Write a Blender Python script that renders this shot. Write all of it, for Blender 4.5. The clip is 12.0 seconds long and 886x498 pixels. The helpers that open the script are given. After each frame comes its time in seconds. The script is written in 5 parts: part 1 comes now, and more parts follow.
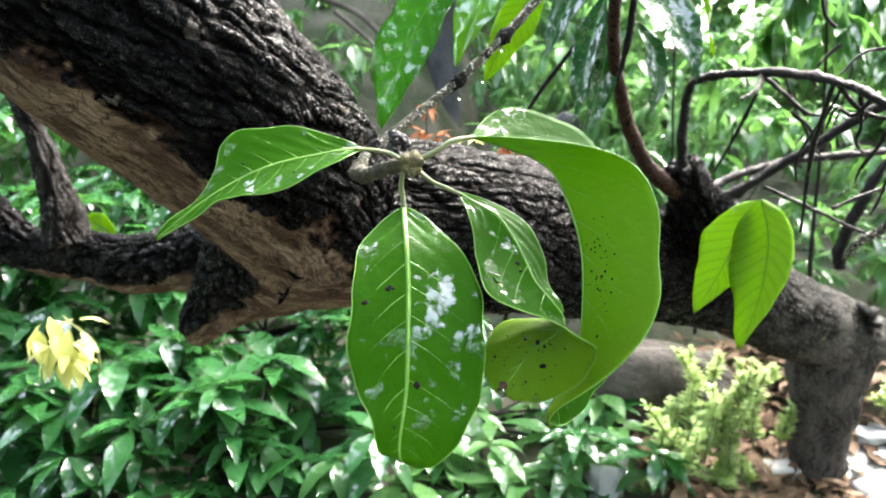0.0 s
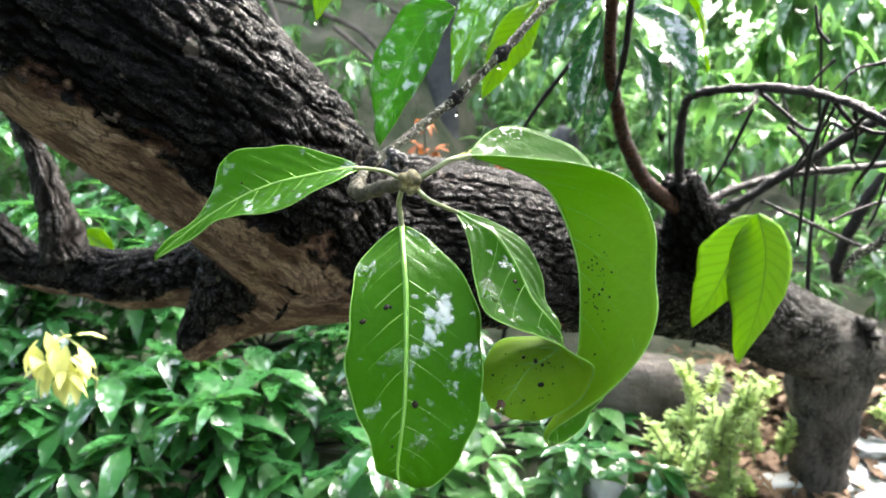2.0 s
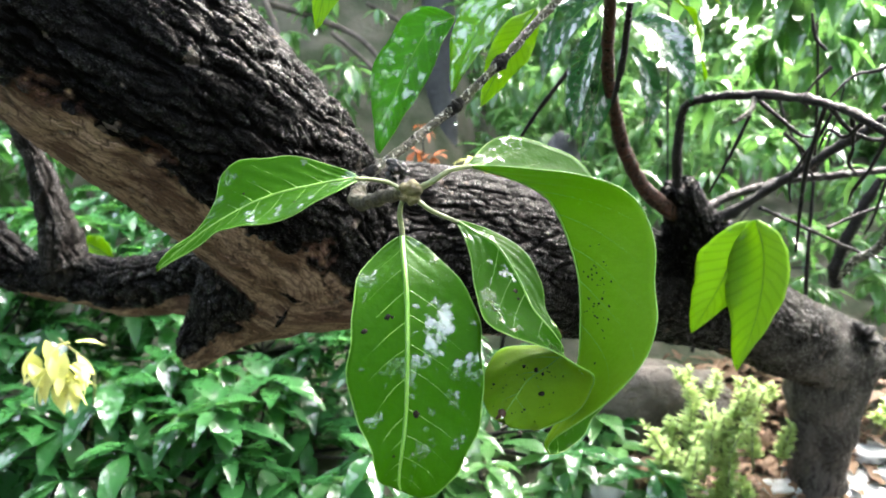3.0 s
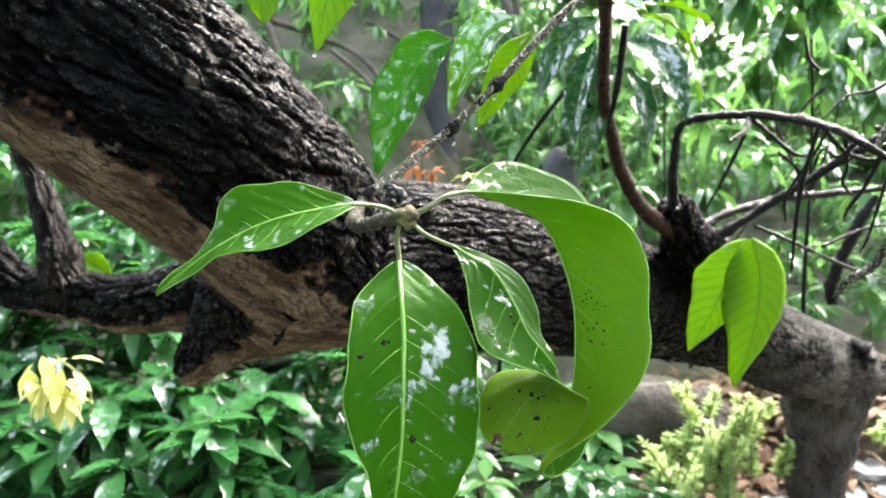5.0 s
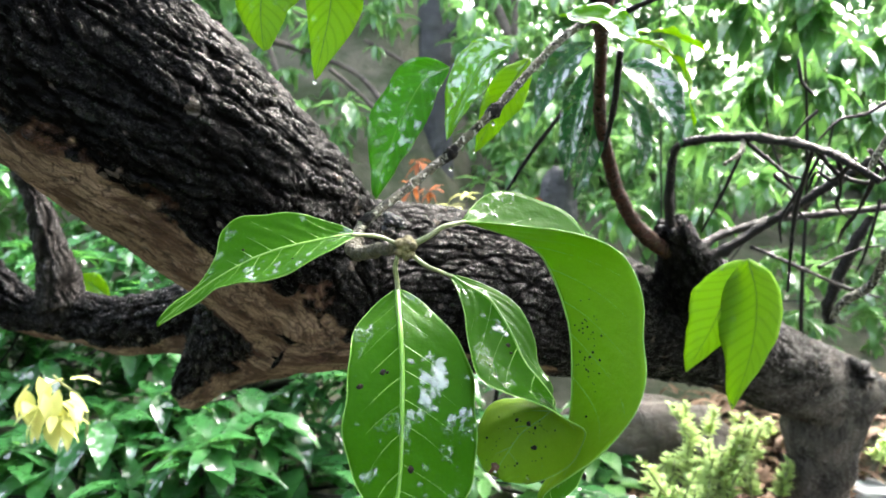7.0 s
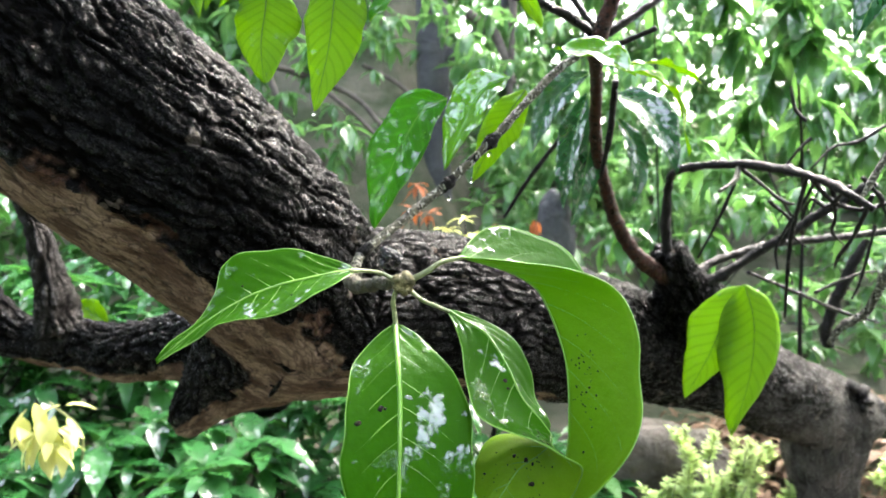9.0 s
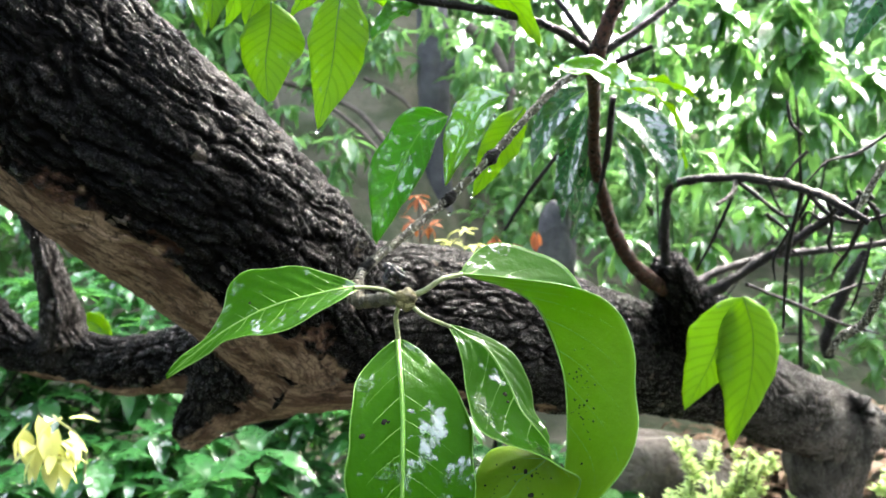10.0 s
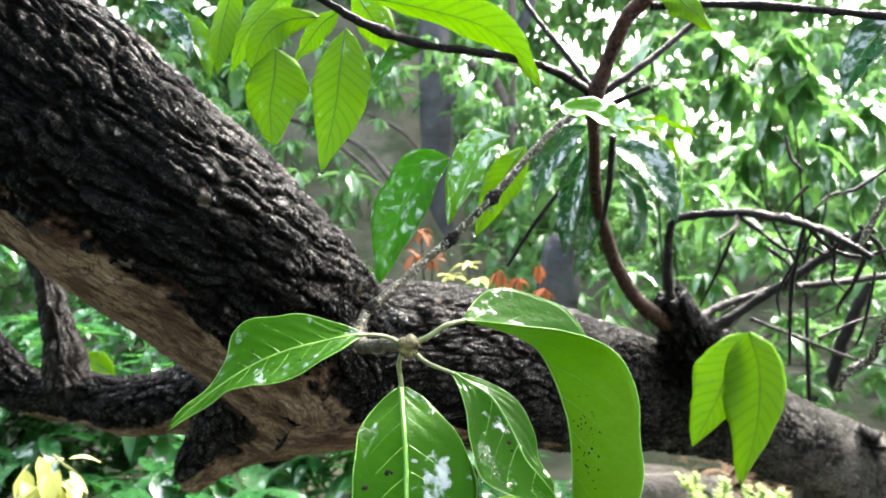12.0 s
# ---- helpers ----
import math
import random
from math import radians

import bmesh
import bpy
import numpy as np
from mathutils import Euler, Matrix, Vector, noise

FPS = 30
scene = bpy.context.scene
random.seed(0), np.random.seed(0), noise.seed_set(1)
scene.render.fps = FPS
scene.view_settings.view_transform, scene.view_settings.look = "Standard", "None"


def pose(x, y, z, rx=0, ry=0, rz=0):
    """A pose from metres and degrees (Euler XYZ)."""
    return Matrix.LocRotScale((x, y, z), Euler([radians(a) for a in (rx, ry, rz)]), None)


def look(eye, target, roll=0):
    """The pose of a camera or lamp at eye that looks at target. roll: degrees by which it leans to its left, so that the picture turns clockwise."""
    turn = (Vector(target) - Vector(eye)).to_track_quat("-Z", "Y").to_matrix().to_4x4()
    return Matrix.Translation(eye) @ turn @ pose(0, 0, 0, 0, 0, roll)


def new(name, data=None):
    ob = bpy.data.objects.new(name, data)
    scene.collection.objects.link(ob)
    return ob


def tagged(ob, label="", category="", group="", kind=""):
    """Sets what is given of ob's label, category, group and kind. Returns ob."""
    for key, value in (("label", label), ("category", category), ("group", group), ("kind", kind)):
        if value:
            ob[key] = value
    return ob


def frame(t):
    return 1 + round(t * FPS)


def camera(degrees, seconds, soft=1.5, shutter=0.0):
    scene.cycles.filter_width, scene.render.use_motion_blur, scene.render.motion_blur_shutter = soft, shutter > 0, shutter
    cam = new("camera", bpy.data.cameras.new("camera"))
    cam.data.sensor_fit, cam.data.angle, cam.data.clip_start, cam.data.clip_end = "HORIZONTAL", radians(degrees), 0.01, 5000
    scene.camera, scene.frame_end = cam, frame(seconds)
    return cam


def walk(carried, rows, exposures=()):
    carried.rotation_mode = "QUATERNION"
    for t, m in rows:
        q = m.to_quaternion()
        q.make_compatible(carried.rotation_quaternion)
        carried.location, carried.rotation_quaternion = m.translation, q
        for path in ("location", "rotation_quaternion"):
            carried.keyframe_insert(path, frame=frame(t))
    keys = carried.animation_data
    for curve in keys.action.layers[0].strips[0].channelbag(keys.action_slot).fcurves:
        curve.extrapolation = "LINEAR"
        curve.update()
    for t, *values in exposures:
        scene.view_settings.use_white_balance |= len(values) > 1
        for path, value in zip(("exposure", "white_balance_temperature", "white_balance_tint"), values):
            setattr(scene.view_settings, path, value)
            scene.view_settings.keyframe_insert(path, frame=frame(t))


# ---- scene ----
# ---- camera ----
cam = camera(68.1, 12.0)
cam.data.dof.use_dof = True
cam.data.dof.focus_distance = 0.53
cam.data.dof.aperture_fstop = 9.0
PATH = [
    (0.0, pose(0.0000, -0.0000, 1.2500, 80.00, -0.29, 0.00)),
    (0.5, pose(-0.0002, 0.0002, 1.2501, 80.29, -0.24, -0.02)),
    (1.0, pose(-0.0010, 0.0001, 1.2512, 80.48, -0.26, -0.08)),
    (1.5, pose(-0.0003, -0.0002, 1.2519, 80.79, -0.22, -0.11)),
    (2.0, pose(0.0004, -0.0010, 1.2538, 81.13, -0.18, -0.16)),
    (2.5, pose(0.0001, 0.0000, 1.2554, 81.36, -0.16, -0.19)),
    (3.0, pose(-0.0010, -0.0031, 1.2571, 81.59, -0.08, -0.31)),
    (5.0, pose(0.0002, -0.0071, 1.2649, 82.83, -0.17, -0.46)),
    (5.5, pose(-0.0003, -0.0056, 1.2675, 83.11, -0.19, -0.50)),
    (6.0, pose(-0.0004, -0.0193, 1.2712, 83.61, -0.26, -0.63)),
    (6.5, pose(0.0008, -0.0090, 1.2729, 84.02, -0.14, -0.56)),
    (7.0, pose(0.0003, -0.0126, 1.2746, 84.29, -0.15, -0.62)),
    (9.0, pose(0.0009, -0.0168, 1.2850, 86.14, -0.07, -0.77)),
    (9.5, pose(0.0008, -0.0243, 1.2872, 86.61, 0.01, -0.73)),
    (10.0, pose(0.0007, -0.0306, 1.2903, 87.10, 0.12, -0.69)),
    (10.5, pose(0.0024, -0.0190, 1.2927, 87.80, 0.35, -0.48)),
    (11.0, pose(0.0005, -0.0297, 1.2959, 88.43, 0.45, -0.52)),
    (11.5, pose(0.0005, -0.0316, 1.2979, 89.05, 0.46, -0.49)),
    (12.0, pose(0.0015, -0.0329, 1.3013, 89.86, 0.57, -0.41)),
]
walk(cam, PATH)

# ---- overcast daylight ----
SUN_UP, SUN_TURN = 48.0, 42.0
world = bpy.data.worlds.new("overcast_sky")
scene.world = world
world.use_nodes = True
wn = world.node_tree.nodes
wn.clear()
sky = wn.new("ShaderNodeTexSky")
sky.sky_type, sky.sun_disc = "NISHITA", False
sky.sun_elevation, sky.sun_rotation = radians(SUN_UP), radians(SUN_TURN)
sky.air_density, sky.dust_density, sky.ozone_density = 1.0, 6.0, 1.0
grey = wn.new("ShaderNodeHueSaturation")
grey.inputs["Saturation"].default_value = 0.6
back = wn.new("ShaderNodeBackground")
back.inputs["Strength"].default_value = 0.15
wout = wn.new("ShaderNodeOutputWorld")
world.node_tree.links.new(sky.outputs[0], grey.inputs["Color"])
world.node_tree.links.new(grey.outputs[0], back.inputs["Color"])
world.node_tree.links.new(back.outputs[0], wout.inputs["Surface"])
sun = new("sun", bpy.data.lights.new("sun", "SUN"))
sun.data.energy, sun.data.angle, sun.data.color = 0.6, radians(50), (1.0, 0.97, 0.92)
turn = radians(SUN_TURN)
sun_way = Vector((math.sin(turn) * math.cos(radians(SUN_UP)), math.cos(turn) * math.cos(radians(SUN_UP)), math.sin(radians(SUN_UP))))
sun.matrix_world = look(sun_way * 20, (0, 0, 0))
scene.view_settings.exposure = 3.98


# ---- materials ----
def material(name):
    m = bpy.data.materials.new(name)
    m.use_nodes = True
    m.node_tree.nodes.clear()
    return m, m.node_tree.nodes, m.node_tree.links


def ramp(nodes, links, source, *stops):
    r = nodes.new("ShaderNodeValToRGB")
    e = r.color_ramp.elements
    while len(e) < len(stops):
        e.new(0.5)
    for el, (at, value) in zip(e, stops):
        el.position = at
        el.color = (value, value, value, 1) if isinstance(value, (int, float)) else (*value, 1)
    links.new(source, r.inputs["Fac"])
    return r.outputs["Color"]


def grain(nodes, links, scale, detail=4.0, vector=None, rough=0.55):
    n = nodes.new("ShaderNodeTexNoise")
    n.inputs["Scale"].default_value, n.inputs["Detail"].default_value, n.inputs["Roughness"].default_value = scale, detail, rough
    if vector is not None:
        links.new(vector, n.inputs["Vector"])
    return n.outputs["Fac"]


def blend(nodes, links, factor, a, b, kind="MIX"):
    x = nodes.new("ShaderNodeMix")
    x.data_type, x.blend_type = "RGBA", kind
    for socket, value in ((x.inputs[0], factor), (x.inputs[6], a), (x.inputs[7], b)):
        if isinstance(value, (int, float)):
            socket.default_value = value
        elif isinstance(value, tuple):
            socket.default_value = (*value, 1)
        else:
            links.new(value, socket)
    return x.outputs[2]


def math_node(nodes, links, op, a, b=0.0):
    x = nodes.new("ShaderNodeMath")
    x.operation = op
    for socket, value in zip(x.inputs, (a, b)):
        if isinstance(value, (int, float)):
            socket.default_value = value
        else:
            links.new(value, socket)
    return x.outputs[0]


def attribute(nodes, name):
    a = nodes.new("ShaderNodeAttribute")
    a.attribute_name = name
    return a


def bumped(nodes, links, height, strength, distance):
    b = nodes.new("ShaderNodeBump")
    b.inputs["Strength"].default_value, b.inputs["Distance"].default_value = strength, distance
    links.new(height, b.inputs["Height"])
    return b.outputs["Normal"]


def leaf_material(name, colour, young, dull=0.5, through_light=0.45, film=0.55, glow=(0.35, 0.75, 0.03), sheen=0.14, veined=False, skin=1.85, patch=75.0, crisp=0.03):
    """A leaf: colour to young over leaf and noise, rain film in patches, light through the blade."""
    m, n, l = material(name)
    geo = n.new("ShaderNodeNewGeometry")
    info = n.new("ShaderNodeObjectInfo")
    each = math_node(n, l, "FRACT", math_node(n, l, "ADD", geo.outputs["Random Per Island"], info.outputs["Random"]))
    place = geo.outputs["Position"]
    big = grain(n, l, 22.0, 3.0, place)
    fine = grain(n, l, 420.0, 3.0, place)
    tone = math_node(n, l, "ADD", math_node(n, l, "MULTIPLY", each, 0.6), math_node(n, l, "MULTIPLY", big, 0.4))
    base = blend(n, l, tone, colour, young)
    base = blend(n, l, math_node(n, l, "MULTIPLY", fine, 0.3), base, tuple(c * 0.3 for c in colour))
    lines = None
    if veined:
        uv = n.new("ShaderNodeSeparateXYZ")
        l.new(n.new("ShaderNodeUVMap").outputs[0], uv.inputs[0])
        across = math_node(n, l, "ABSOLUTE", math_node(n, l, "SUBTRACT", math_node(n, l, "MULTIPLY", uv.outputs[0], 2.0), 1.0))
        slant = math_node(n, l, "SUBTRACT", uv.outputs[1], math_node(n, l, "MULTIPLY", across, 0.16))
        slant = math_node(n, l, "ADD", slant, math_node(n, l, "MULTIPLY", big, 0.03))
        near_line = math_node(n, l, "ABSOLUTE", math_node(n, l, "SUBTRACT", math_node(n, l, "FRACT", math_node(n, l, "MULTIPLY", slant, 12.0)), 0.5))
        side_lines = ramp(n, l, near_line, (0.05, 1.0), (0.18, 0.0))
        rib_line = ramp(n, l, across, (0.02, 1.0), (0.07, 0.0))
        lines = math_node(n, l, "MAXIMUM", math_node(n, l, "MULTIPLY", side_lines, 0.8), rib_line)
        base = blend(n, l, math_node(n, l, "MULTIPLY", lines, 0.5), base, tuple(min(c * 1.9, 0.7) if young[1] < 0.3 else c * 0.6 for c in young))
    wet = ramp(n, l, grain(n, l, patch, 5.0, place, 0.62), (film - crisp, 0.0), (film + crisp, 1.0))
    sh = n.new("ShaderNodeBsdfPrincipled")
    l.new(base, sh.inputs["Base Color"])
    l.new(blend(n, l, wet, (dull,) * 3, (0.10,) * 3), sh.inputs["Roughness"])
    l.new(blend(n, l, wet, (sheen,) * 3, (0.9,) * 3), sh.inputs["Specular IOR Level"])
    l.new(wet, sh.inputs["Coat Weight"])
    sh.inputs["Coat Roughness"].default_value, sh.inputs["Coat IOR"].default_value = 0.04, skin
    height = math_node(n, l, "ADD", grain(n, l, 120.0, 3.0, place), math_node(n, l, "MULTIPLY", wet, 0.35))
    l.new(bumped(n, l, height, 0.5, 0.0022), sh.inputs["Normal"])
    tr = n.new("ShaderNodeBsdfTranslucent")
    deep = blend(n, l, math_node(n, l, "MULTIPLY", tone, 0.6), tuple(c * 0.55 for c in glow), glow)
    deep = blend(n, l, math_node(n, l, "MULTIPLY", fine, 0.3), deep, tuple(c * 0.4 for c in glow))
    if lines is not None:
        deep = blend(n, l, math_node(n, l, "MULTIPLY", lines, 0.4), deep, tuple(c * 0.25 for c in glow))
    l.new(deep, tr.inputs["Color"])
    mix = n.new("ShaderNodeMixShader")
    mix.inputs[0].default_value = through_light
    l.new(sh.outputs[0], mix.inputs[1])
    l.new(tr.outputs[0], mix.inputs[2])
    out = n.new("ShaderNodeOutputMaterial")
    l.new(mix.outputs[0], out.inputs["Surface"])
    return m


def plain(name, colour, other, rough=0.6, scale=40.0, bump=0.4, depth=0.004, wet=0.0, contrast=0.12):
    """A rough natural surface in two colours, at two scales."""
    m, n, l = material(name)
    tex = n.new("ShaderNodeTexCoord")
    info = n.new("ShaderNodeObjectInfo")
    geo = n.new("ShaderNodeNewGeometry")
    big = ramp(n, l, grain(n, l, scale * 0.25, 4.0, tex.outputs["Object"]), (0.5 - contrast, 0.0), (0.5 + contrast, 1.0))
    fine = grain(n, l, scale * 2.5, 5.0, tex.outputs["Object"], 0.65)
    base = blend(n, l, big, colour, other)
    each = math_node(n, l, "FRACT", math_node(n, l, "ADD", geo.outputs["Random Per Island"], info.outputs["Random"]))
    base = blend(n, l, math_node(n, l, "MULTIPLY", each, 0.4), base, tuple(c * 0.5 for c in colour))
    base = blend(n, l, math_node(n, l, "MULTIPLY", fine, 0.45), base, tuple(c * 0.35 for c in other))
    sh = n.new("ShaderNodeBsdfPrincipled")
    sh.inputs["Specular IOR Level"].default_value = 0.15 if rough > 0.6 else 0.4
    l.new(base, sh.inputs["Base Color"])
    l.new(blend(n, l, grain(n, l, scale * 0.6, 3.0, tex.outputs["Object"]), (rough,) * 3, (rough * (1 - wet),) * 3), sh.inputs["Roughness"])
    l.new(bumped(n, l, math_node(n, l, "ADD", fine, big), bump, depth), sh.inputs["Normal"])
    out = n.new("ShaderNodeOutputMaterial")
    l.new(sh.outputs[0], out.inputs["Surface"])
    return m


def bark_material():
    """Black rain-wet bark with glinting ridges, brown and tan where rain does not reach."""
    m, n, l = material("wet_bark")
    vec = attribute(n, "grain_place").outputs["Vector"]
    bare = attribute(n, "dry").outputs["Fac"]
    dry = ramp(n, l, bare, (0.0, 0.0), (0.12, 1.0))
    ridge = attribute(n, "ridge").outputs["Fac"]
    place = n.new("ShaderNodeNewGeometry").outputs["Position"]
    fine = grain(n, l, 330.0, 5.0, place, 0.7)
    mid = grain(n, l, 45.0, 5.0, vec, 0.65)
    vor = n.new("ShaderNodeTexVoronoi")
    vor.feature = "DISTANCE_TO_EDGE"
    vor.inputs["Scale"].default_value = 130.0
    l.new(vec, vor.inputs["Vector"])
    flake = ramp(n, l, vor.outputs["Distance"], (0.0, 0.0), (0.22, 1.0))
    wetc = blend(n, l, ramp(n, l, fine, (0.4, 0.0), (0.7, 1.0)), (0.0016, 0.0014, 0.0014), (0.007, 0.0062, 0.006))
    wetc = blend(n, l, ramp(n, l, mid, (0.55, 0.0), (0.75, 0.6)), wetc, (0.012, 0.0085, 0.007))
    chips = grain(n, l, 42.0, 5.0, vec, 0.6)
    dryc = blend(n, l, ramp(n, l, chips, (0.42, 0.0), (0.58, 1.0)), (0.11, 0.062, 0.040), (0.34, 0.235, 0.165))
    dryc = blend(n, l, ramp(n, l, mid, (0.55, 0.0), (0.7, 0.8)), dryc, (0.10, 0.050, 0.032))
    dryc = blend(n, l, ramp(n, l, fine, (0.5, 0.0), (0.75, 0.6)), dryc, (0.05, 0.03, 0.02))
    # Flake edges darkened in the colour, like shade in small crevices.
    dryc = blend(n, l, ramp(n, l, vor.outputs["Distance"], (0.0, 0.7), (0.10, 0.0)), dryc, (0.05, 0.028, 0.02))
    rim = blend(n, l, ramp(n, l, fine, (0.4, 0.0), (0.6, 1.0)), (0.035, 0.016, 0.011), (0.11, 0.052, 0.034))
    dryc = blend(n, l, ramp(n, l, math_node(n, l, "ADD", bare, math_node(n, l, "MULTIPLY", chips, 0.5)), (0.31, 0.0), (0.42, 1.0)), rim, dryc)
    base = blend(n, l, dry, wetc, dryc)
    base = blend(n, l, attribute(n, "pale").outputs["Fac"], base, blend(n, l, chips, (0.024, 0.024, 0.026), (0.16, 0.14, 0.12)))
    # Shade of the cracks put into the colour: near black where ridge is low.
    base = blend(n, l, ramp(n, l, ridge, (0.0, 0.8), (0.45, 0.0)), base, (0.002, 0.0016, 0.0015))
    lichen = ramp(n, l, grain(n, l, 30.0, 2.0, place, 0.4), (0.70, 0.0), (0.715, 1.0))
    base = blend(n, l, math_node(n, l, "MULTIPLY", lichen, 0.6), base, (0.16, 0.13, 0.11))
    sh = n.new("ShaderNodeBsdfPrincipled")
    l.new(base, sh.inputs["Base Color"])
    film = ramp(n, l, grain(n, l, 140.0, 4.0, place, 0.6), (0.35, 0.12), (0.65, 0.4))
    beads = ramp(n, l, grain(n, l, 520.0, 3.0, place, 0.6), (0.46, 0.05), (0.60, 1.0))
    l.new(blend(n, l, dry, film, (0.8, 0.8, 0.8)), sh.inputs["Roughness"])
    l.new(blend(n, l, dry, math_node(n, l, "MULTIPLY", beads, ramp(n, l, ridge, (0.4, 0.01), (0.95, 0.48))), (0.15, 0.15, 0.15)), sh.inputs["Specular IOR Level"])
    l.new(blend(n, l, dry, (0.05, 0.05, 0.05), (0.0, 0.0, 0.0)), sh.inputs["Coat Weight"])
    sh.inputs["Coat Roughness"].default_value, sh.inputs["Coat IOR"].default_value = 0.28, 1.33
    h = math_node(n, l, "ADD", math_node(n, l, "MULTIPLY", fine, 1.3), math_node(n, l, "ADD", mid, math_node(n, l, "ADD", math_node(n, l, "MULTIPLY", flake, 0.4), math_node(n, l, "MULTIPLY", beads, 0.15))))
    l.new(bumped(n, l, h, 1.0, 0.006), sh.inputs["Normal"])
    out = n.new("ShaderNodeOutputMaterial")
    l.new(sh.outputs[0], out.inputs["Surface"])
    return m


def wet_twig(name, colour, dark, fleck, few):
    """Rain-wet twig bark with pale lichen flecks."""
    m, n, l = material(name)
    place = n.new("ShaderNodeNewGeometry").outputs["Position"]
    fine = grain(n, l, 420.0, 5.0, place, 0.65)
    mid = grain(n, l, 110.0, 4.0, place, 0.6)
    base = blend(n, l, ramp(n, l, mid, (0.4, 0.0), (0.6, 1.0)), dark, colour)
    spots = ramp(n, l, grain(n, l, 260.0, 3.0, place, 0.5), (few, 0.0), (few + 0.05, 1.0))
    base = blend(n, l, spots, base, fleck)
    sh = n.new("ShaderNodeBsdfPrincipled")
    l.new(base, sh.inputs["Base Color"])
    l.new(ramp(n, l, mid, (0.35, 0.2), (0.65, 0.6)), sh.inputs["Roughness"])
    sh.inputs["Specular IOR Level"].default_value = 0.14
    l.new(bumped(n, l, math_node(n, l, "ADD", fine, math_node(n, l, "ADD", mid, spots)), 1.0, 0.003), sh.inputs["Normal"])
    l.new(sh.outputs[0], n.new("ShaderNodeOutputMaterial").inputs["Surface"])
    return m


BARK = bark_material()
TWIG = wet_twig("grey_twig_bark", (0.085, 0.08, 0.052), (0.010, 0.009, 0.007), (0.40, 0.39, 0.33), 0.565)
DARK_TWIG = wet_twig("dark_wet_twig_bark", (0.009, 0.007, 0.006), (0.003, 0.0025, 0.0025), (0.20, 0.19, 0.17), 0.70)
RED_TWIG = wet_twig("reddish_brown_bark", (0.055, 0.020, 0.012), (0.010, 0.006, 0.005), (0.22, 0.17, 0.14), 0.66)
NODE_BARK = plain("olive_brown_node", (0.26, 0.22, 0.08), (0.06, 0.045, 0.02), 0.6, 420.0, 1.0, 0.003)
OLIVE_BARK = plain("dark_olive_twig_bark", (0.10, 0.088, 0.035), (0.028, 0.023, 0.012), 0.55, 420.0, 1.0, 0.003)
GREEN_STALK = plain("pale_green_stalk", (0.32, 0.36, 0.15), (0.17, 0.19, 0.085), 0.45, 260.0, 0.7, 0.0015, 0.3)
VEIN = plain("pale_leaf_vein", (0.20, 0.40, 0.05), (0.13, 0.30, 0.03), 0.35, 200.0, 0.1, 0.0005)
# Darker copy of VEIN: the rib's shade on backlit leaves, put into the colour.
BACKLIT_VEIN = plain("dark_backlit_leaf_vein", (0.07, 0.16, 0.012), (0.05, 0.11, 0.010), 0.45, 200.0, 0.1, 0.0005)
LEAF_TOP = leaf_material("wet_leaf_top", (0.015, 0.074, 0.002), (0.042, 0.142, 0.003), 0.5, 0.30, 0.60, (0.14, 0.44, 0.010), sheen=0.05, skin=2.1, patch=48.0, crisp=0.03)
LEAF_UNDER = leaf_material("leaf_underside", (0.115, 0.235, 0.006), (0.165, 0.30, 0.010), 0.5, 0.45, 0.72, (0.46, 0.68, 0.02))
VEINED_TOP = leaf_material("veined_leaf_top", (0.022, 0.12, 0.006), (0.05, 0.20, 0.010), 0.45, 0.35, 0.54, (0.16, 0.50, 0.02), veined=True)
VEINED_UNDER = leaf_material("veined_leaf_underside", (0.10, 0.24, 0.006), (0.15, 0.32, 0.010), 0.6, 0.5, 0.64, (0.38, 0.66, 0.03), veined=True)
DARK_TOP = leaf_material("dark_glossy_leaf_top", (0.010, 0.06, 0.014), (0.026, 0.11, 0.03), 0.4, 0.25, 0.50, (0.05, 0.2, 0.02), veined=True)
YOUNG_TOP = leaf_material("young_leaf_top", (0.075, 0.23, 0.005), (0.14, 0.32, 0.008), 0.45, 0.6, 0.56, (0.48, 0.68, 0.02), veined=True)
GLOSS_TOP = leaf_material("rain_filmed_leaf_top", (0.05, 0.20, 0.006), (0.10, 0.30, 0.010), 0.3, 0.4, 0.44, (0.40, 0.70, 0.03), skin=2.4)
YELLOW_LEAF = leaf_material("pale_yellow_leaf", (0.58, 0.60, 0.18), (0.76, 0.75, 0.34), 0.5, 0.4, 0.68, (0.74, 0.76, 0.24))
SHRUB_LEAF = leaf_material("dark_shrub_leaf", (0.008, 0.060, 0.015), (0.042, 0.155, 0.040), 0.42, 0.35, 0.535, (0.09, 0.30, 0.045), skin=1.8, patch=30.0)
FAR_LEAF = leaf_material("light_far_leaf", (0.028, 0.11, 0.032), (0.12, 0.27, 0.075), 0.4, 0.45, 0.55, (0.18, 0.38, 0.10))
MID_LEAF = leaf_material("mid_green_leaf", (0.018, 0.09, 0.022), (0.08, 0.22, 0.05), 0.35, 0.4, 0.5, (0.15, 0.36, 0.07))
RUST_LEAF = leaf_material("rusty_dead_leaf", (0.28, 0.075, 0.028), (0.38, 0.14, 0.055), 0.5, 0.3, 0.68, (0.4, 0.13, 0.04))
SUCCULENT = leaf_material("yellow_green_succulent", (0.40, 0.57, 0.17), (0.60, 0.75, 0.34), 0.5, 0.3, 0.68, (0.6, 0.7, 0.15))
SOIL = plain("damp_mossy_soil", (0.045, 0.060, 0.030), (0.12, 0.112, 0.082), 1.0, 12.0, 0.8, 0.02)
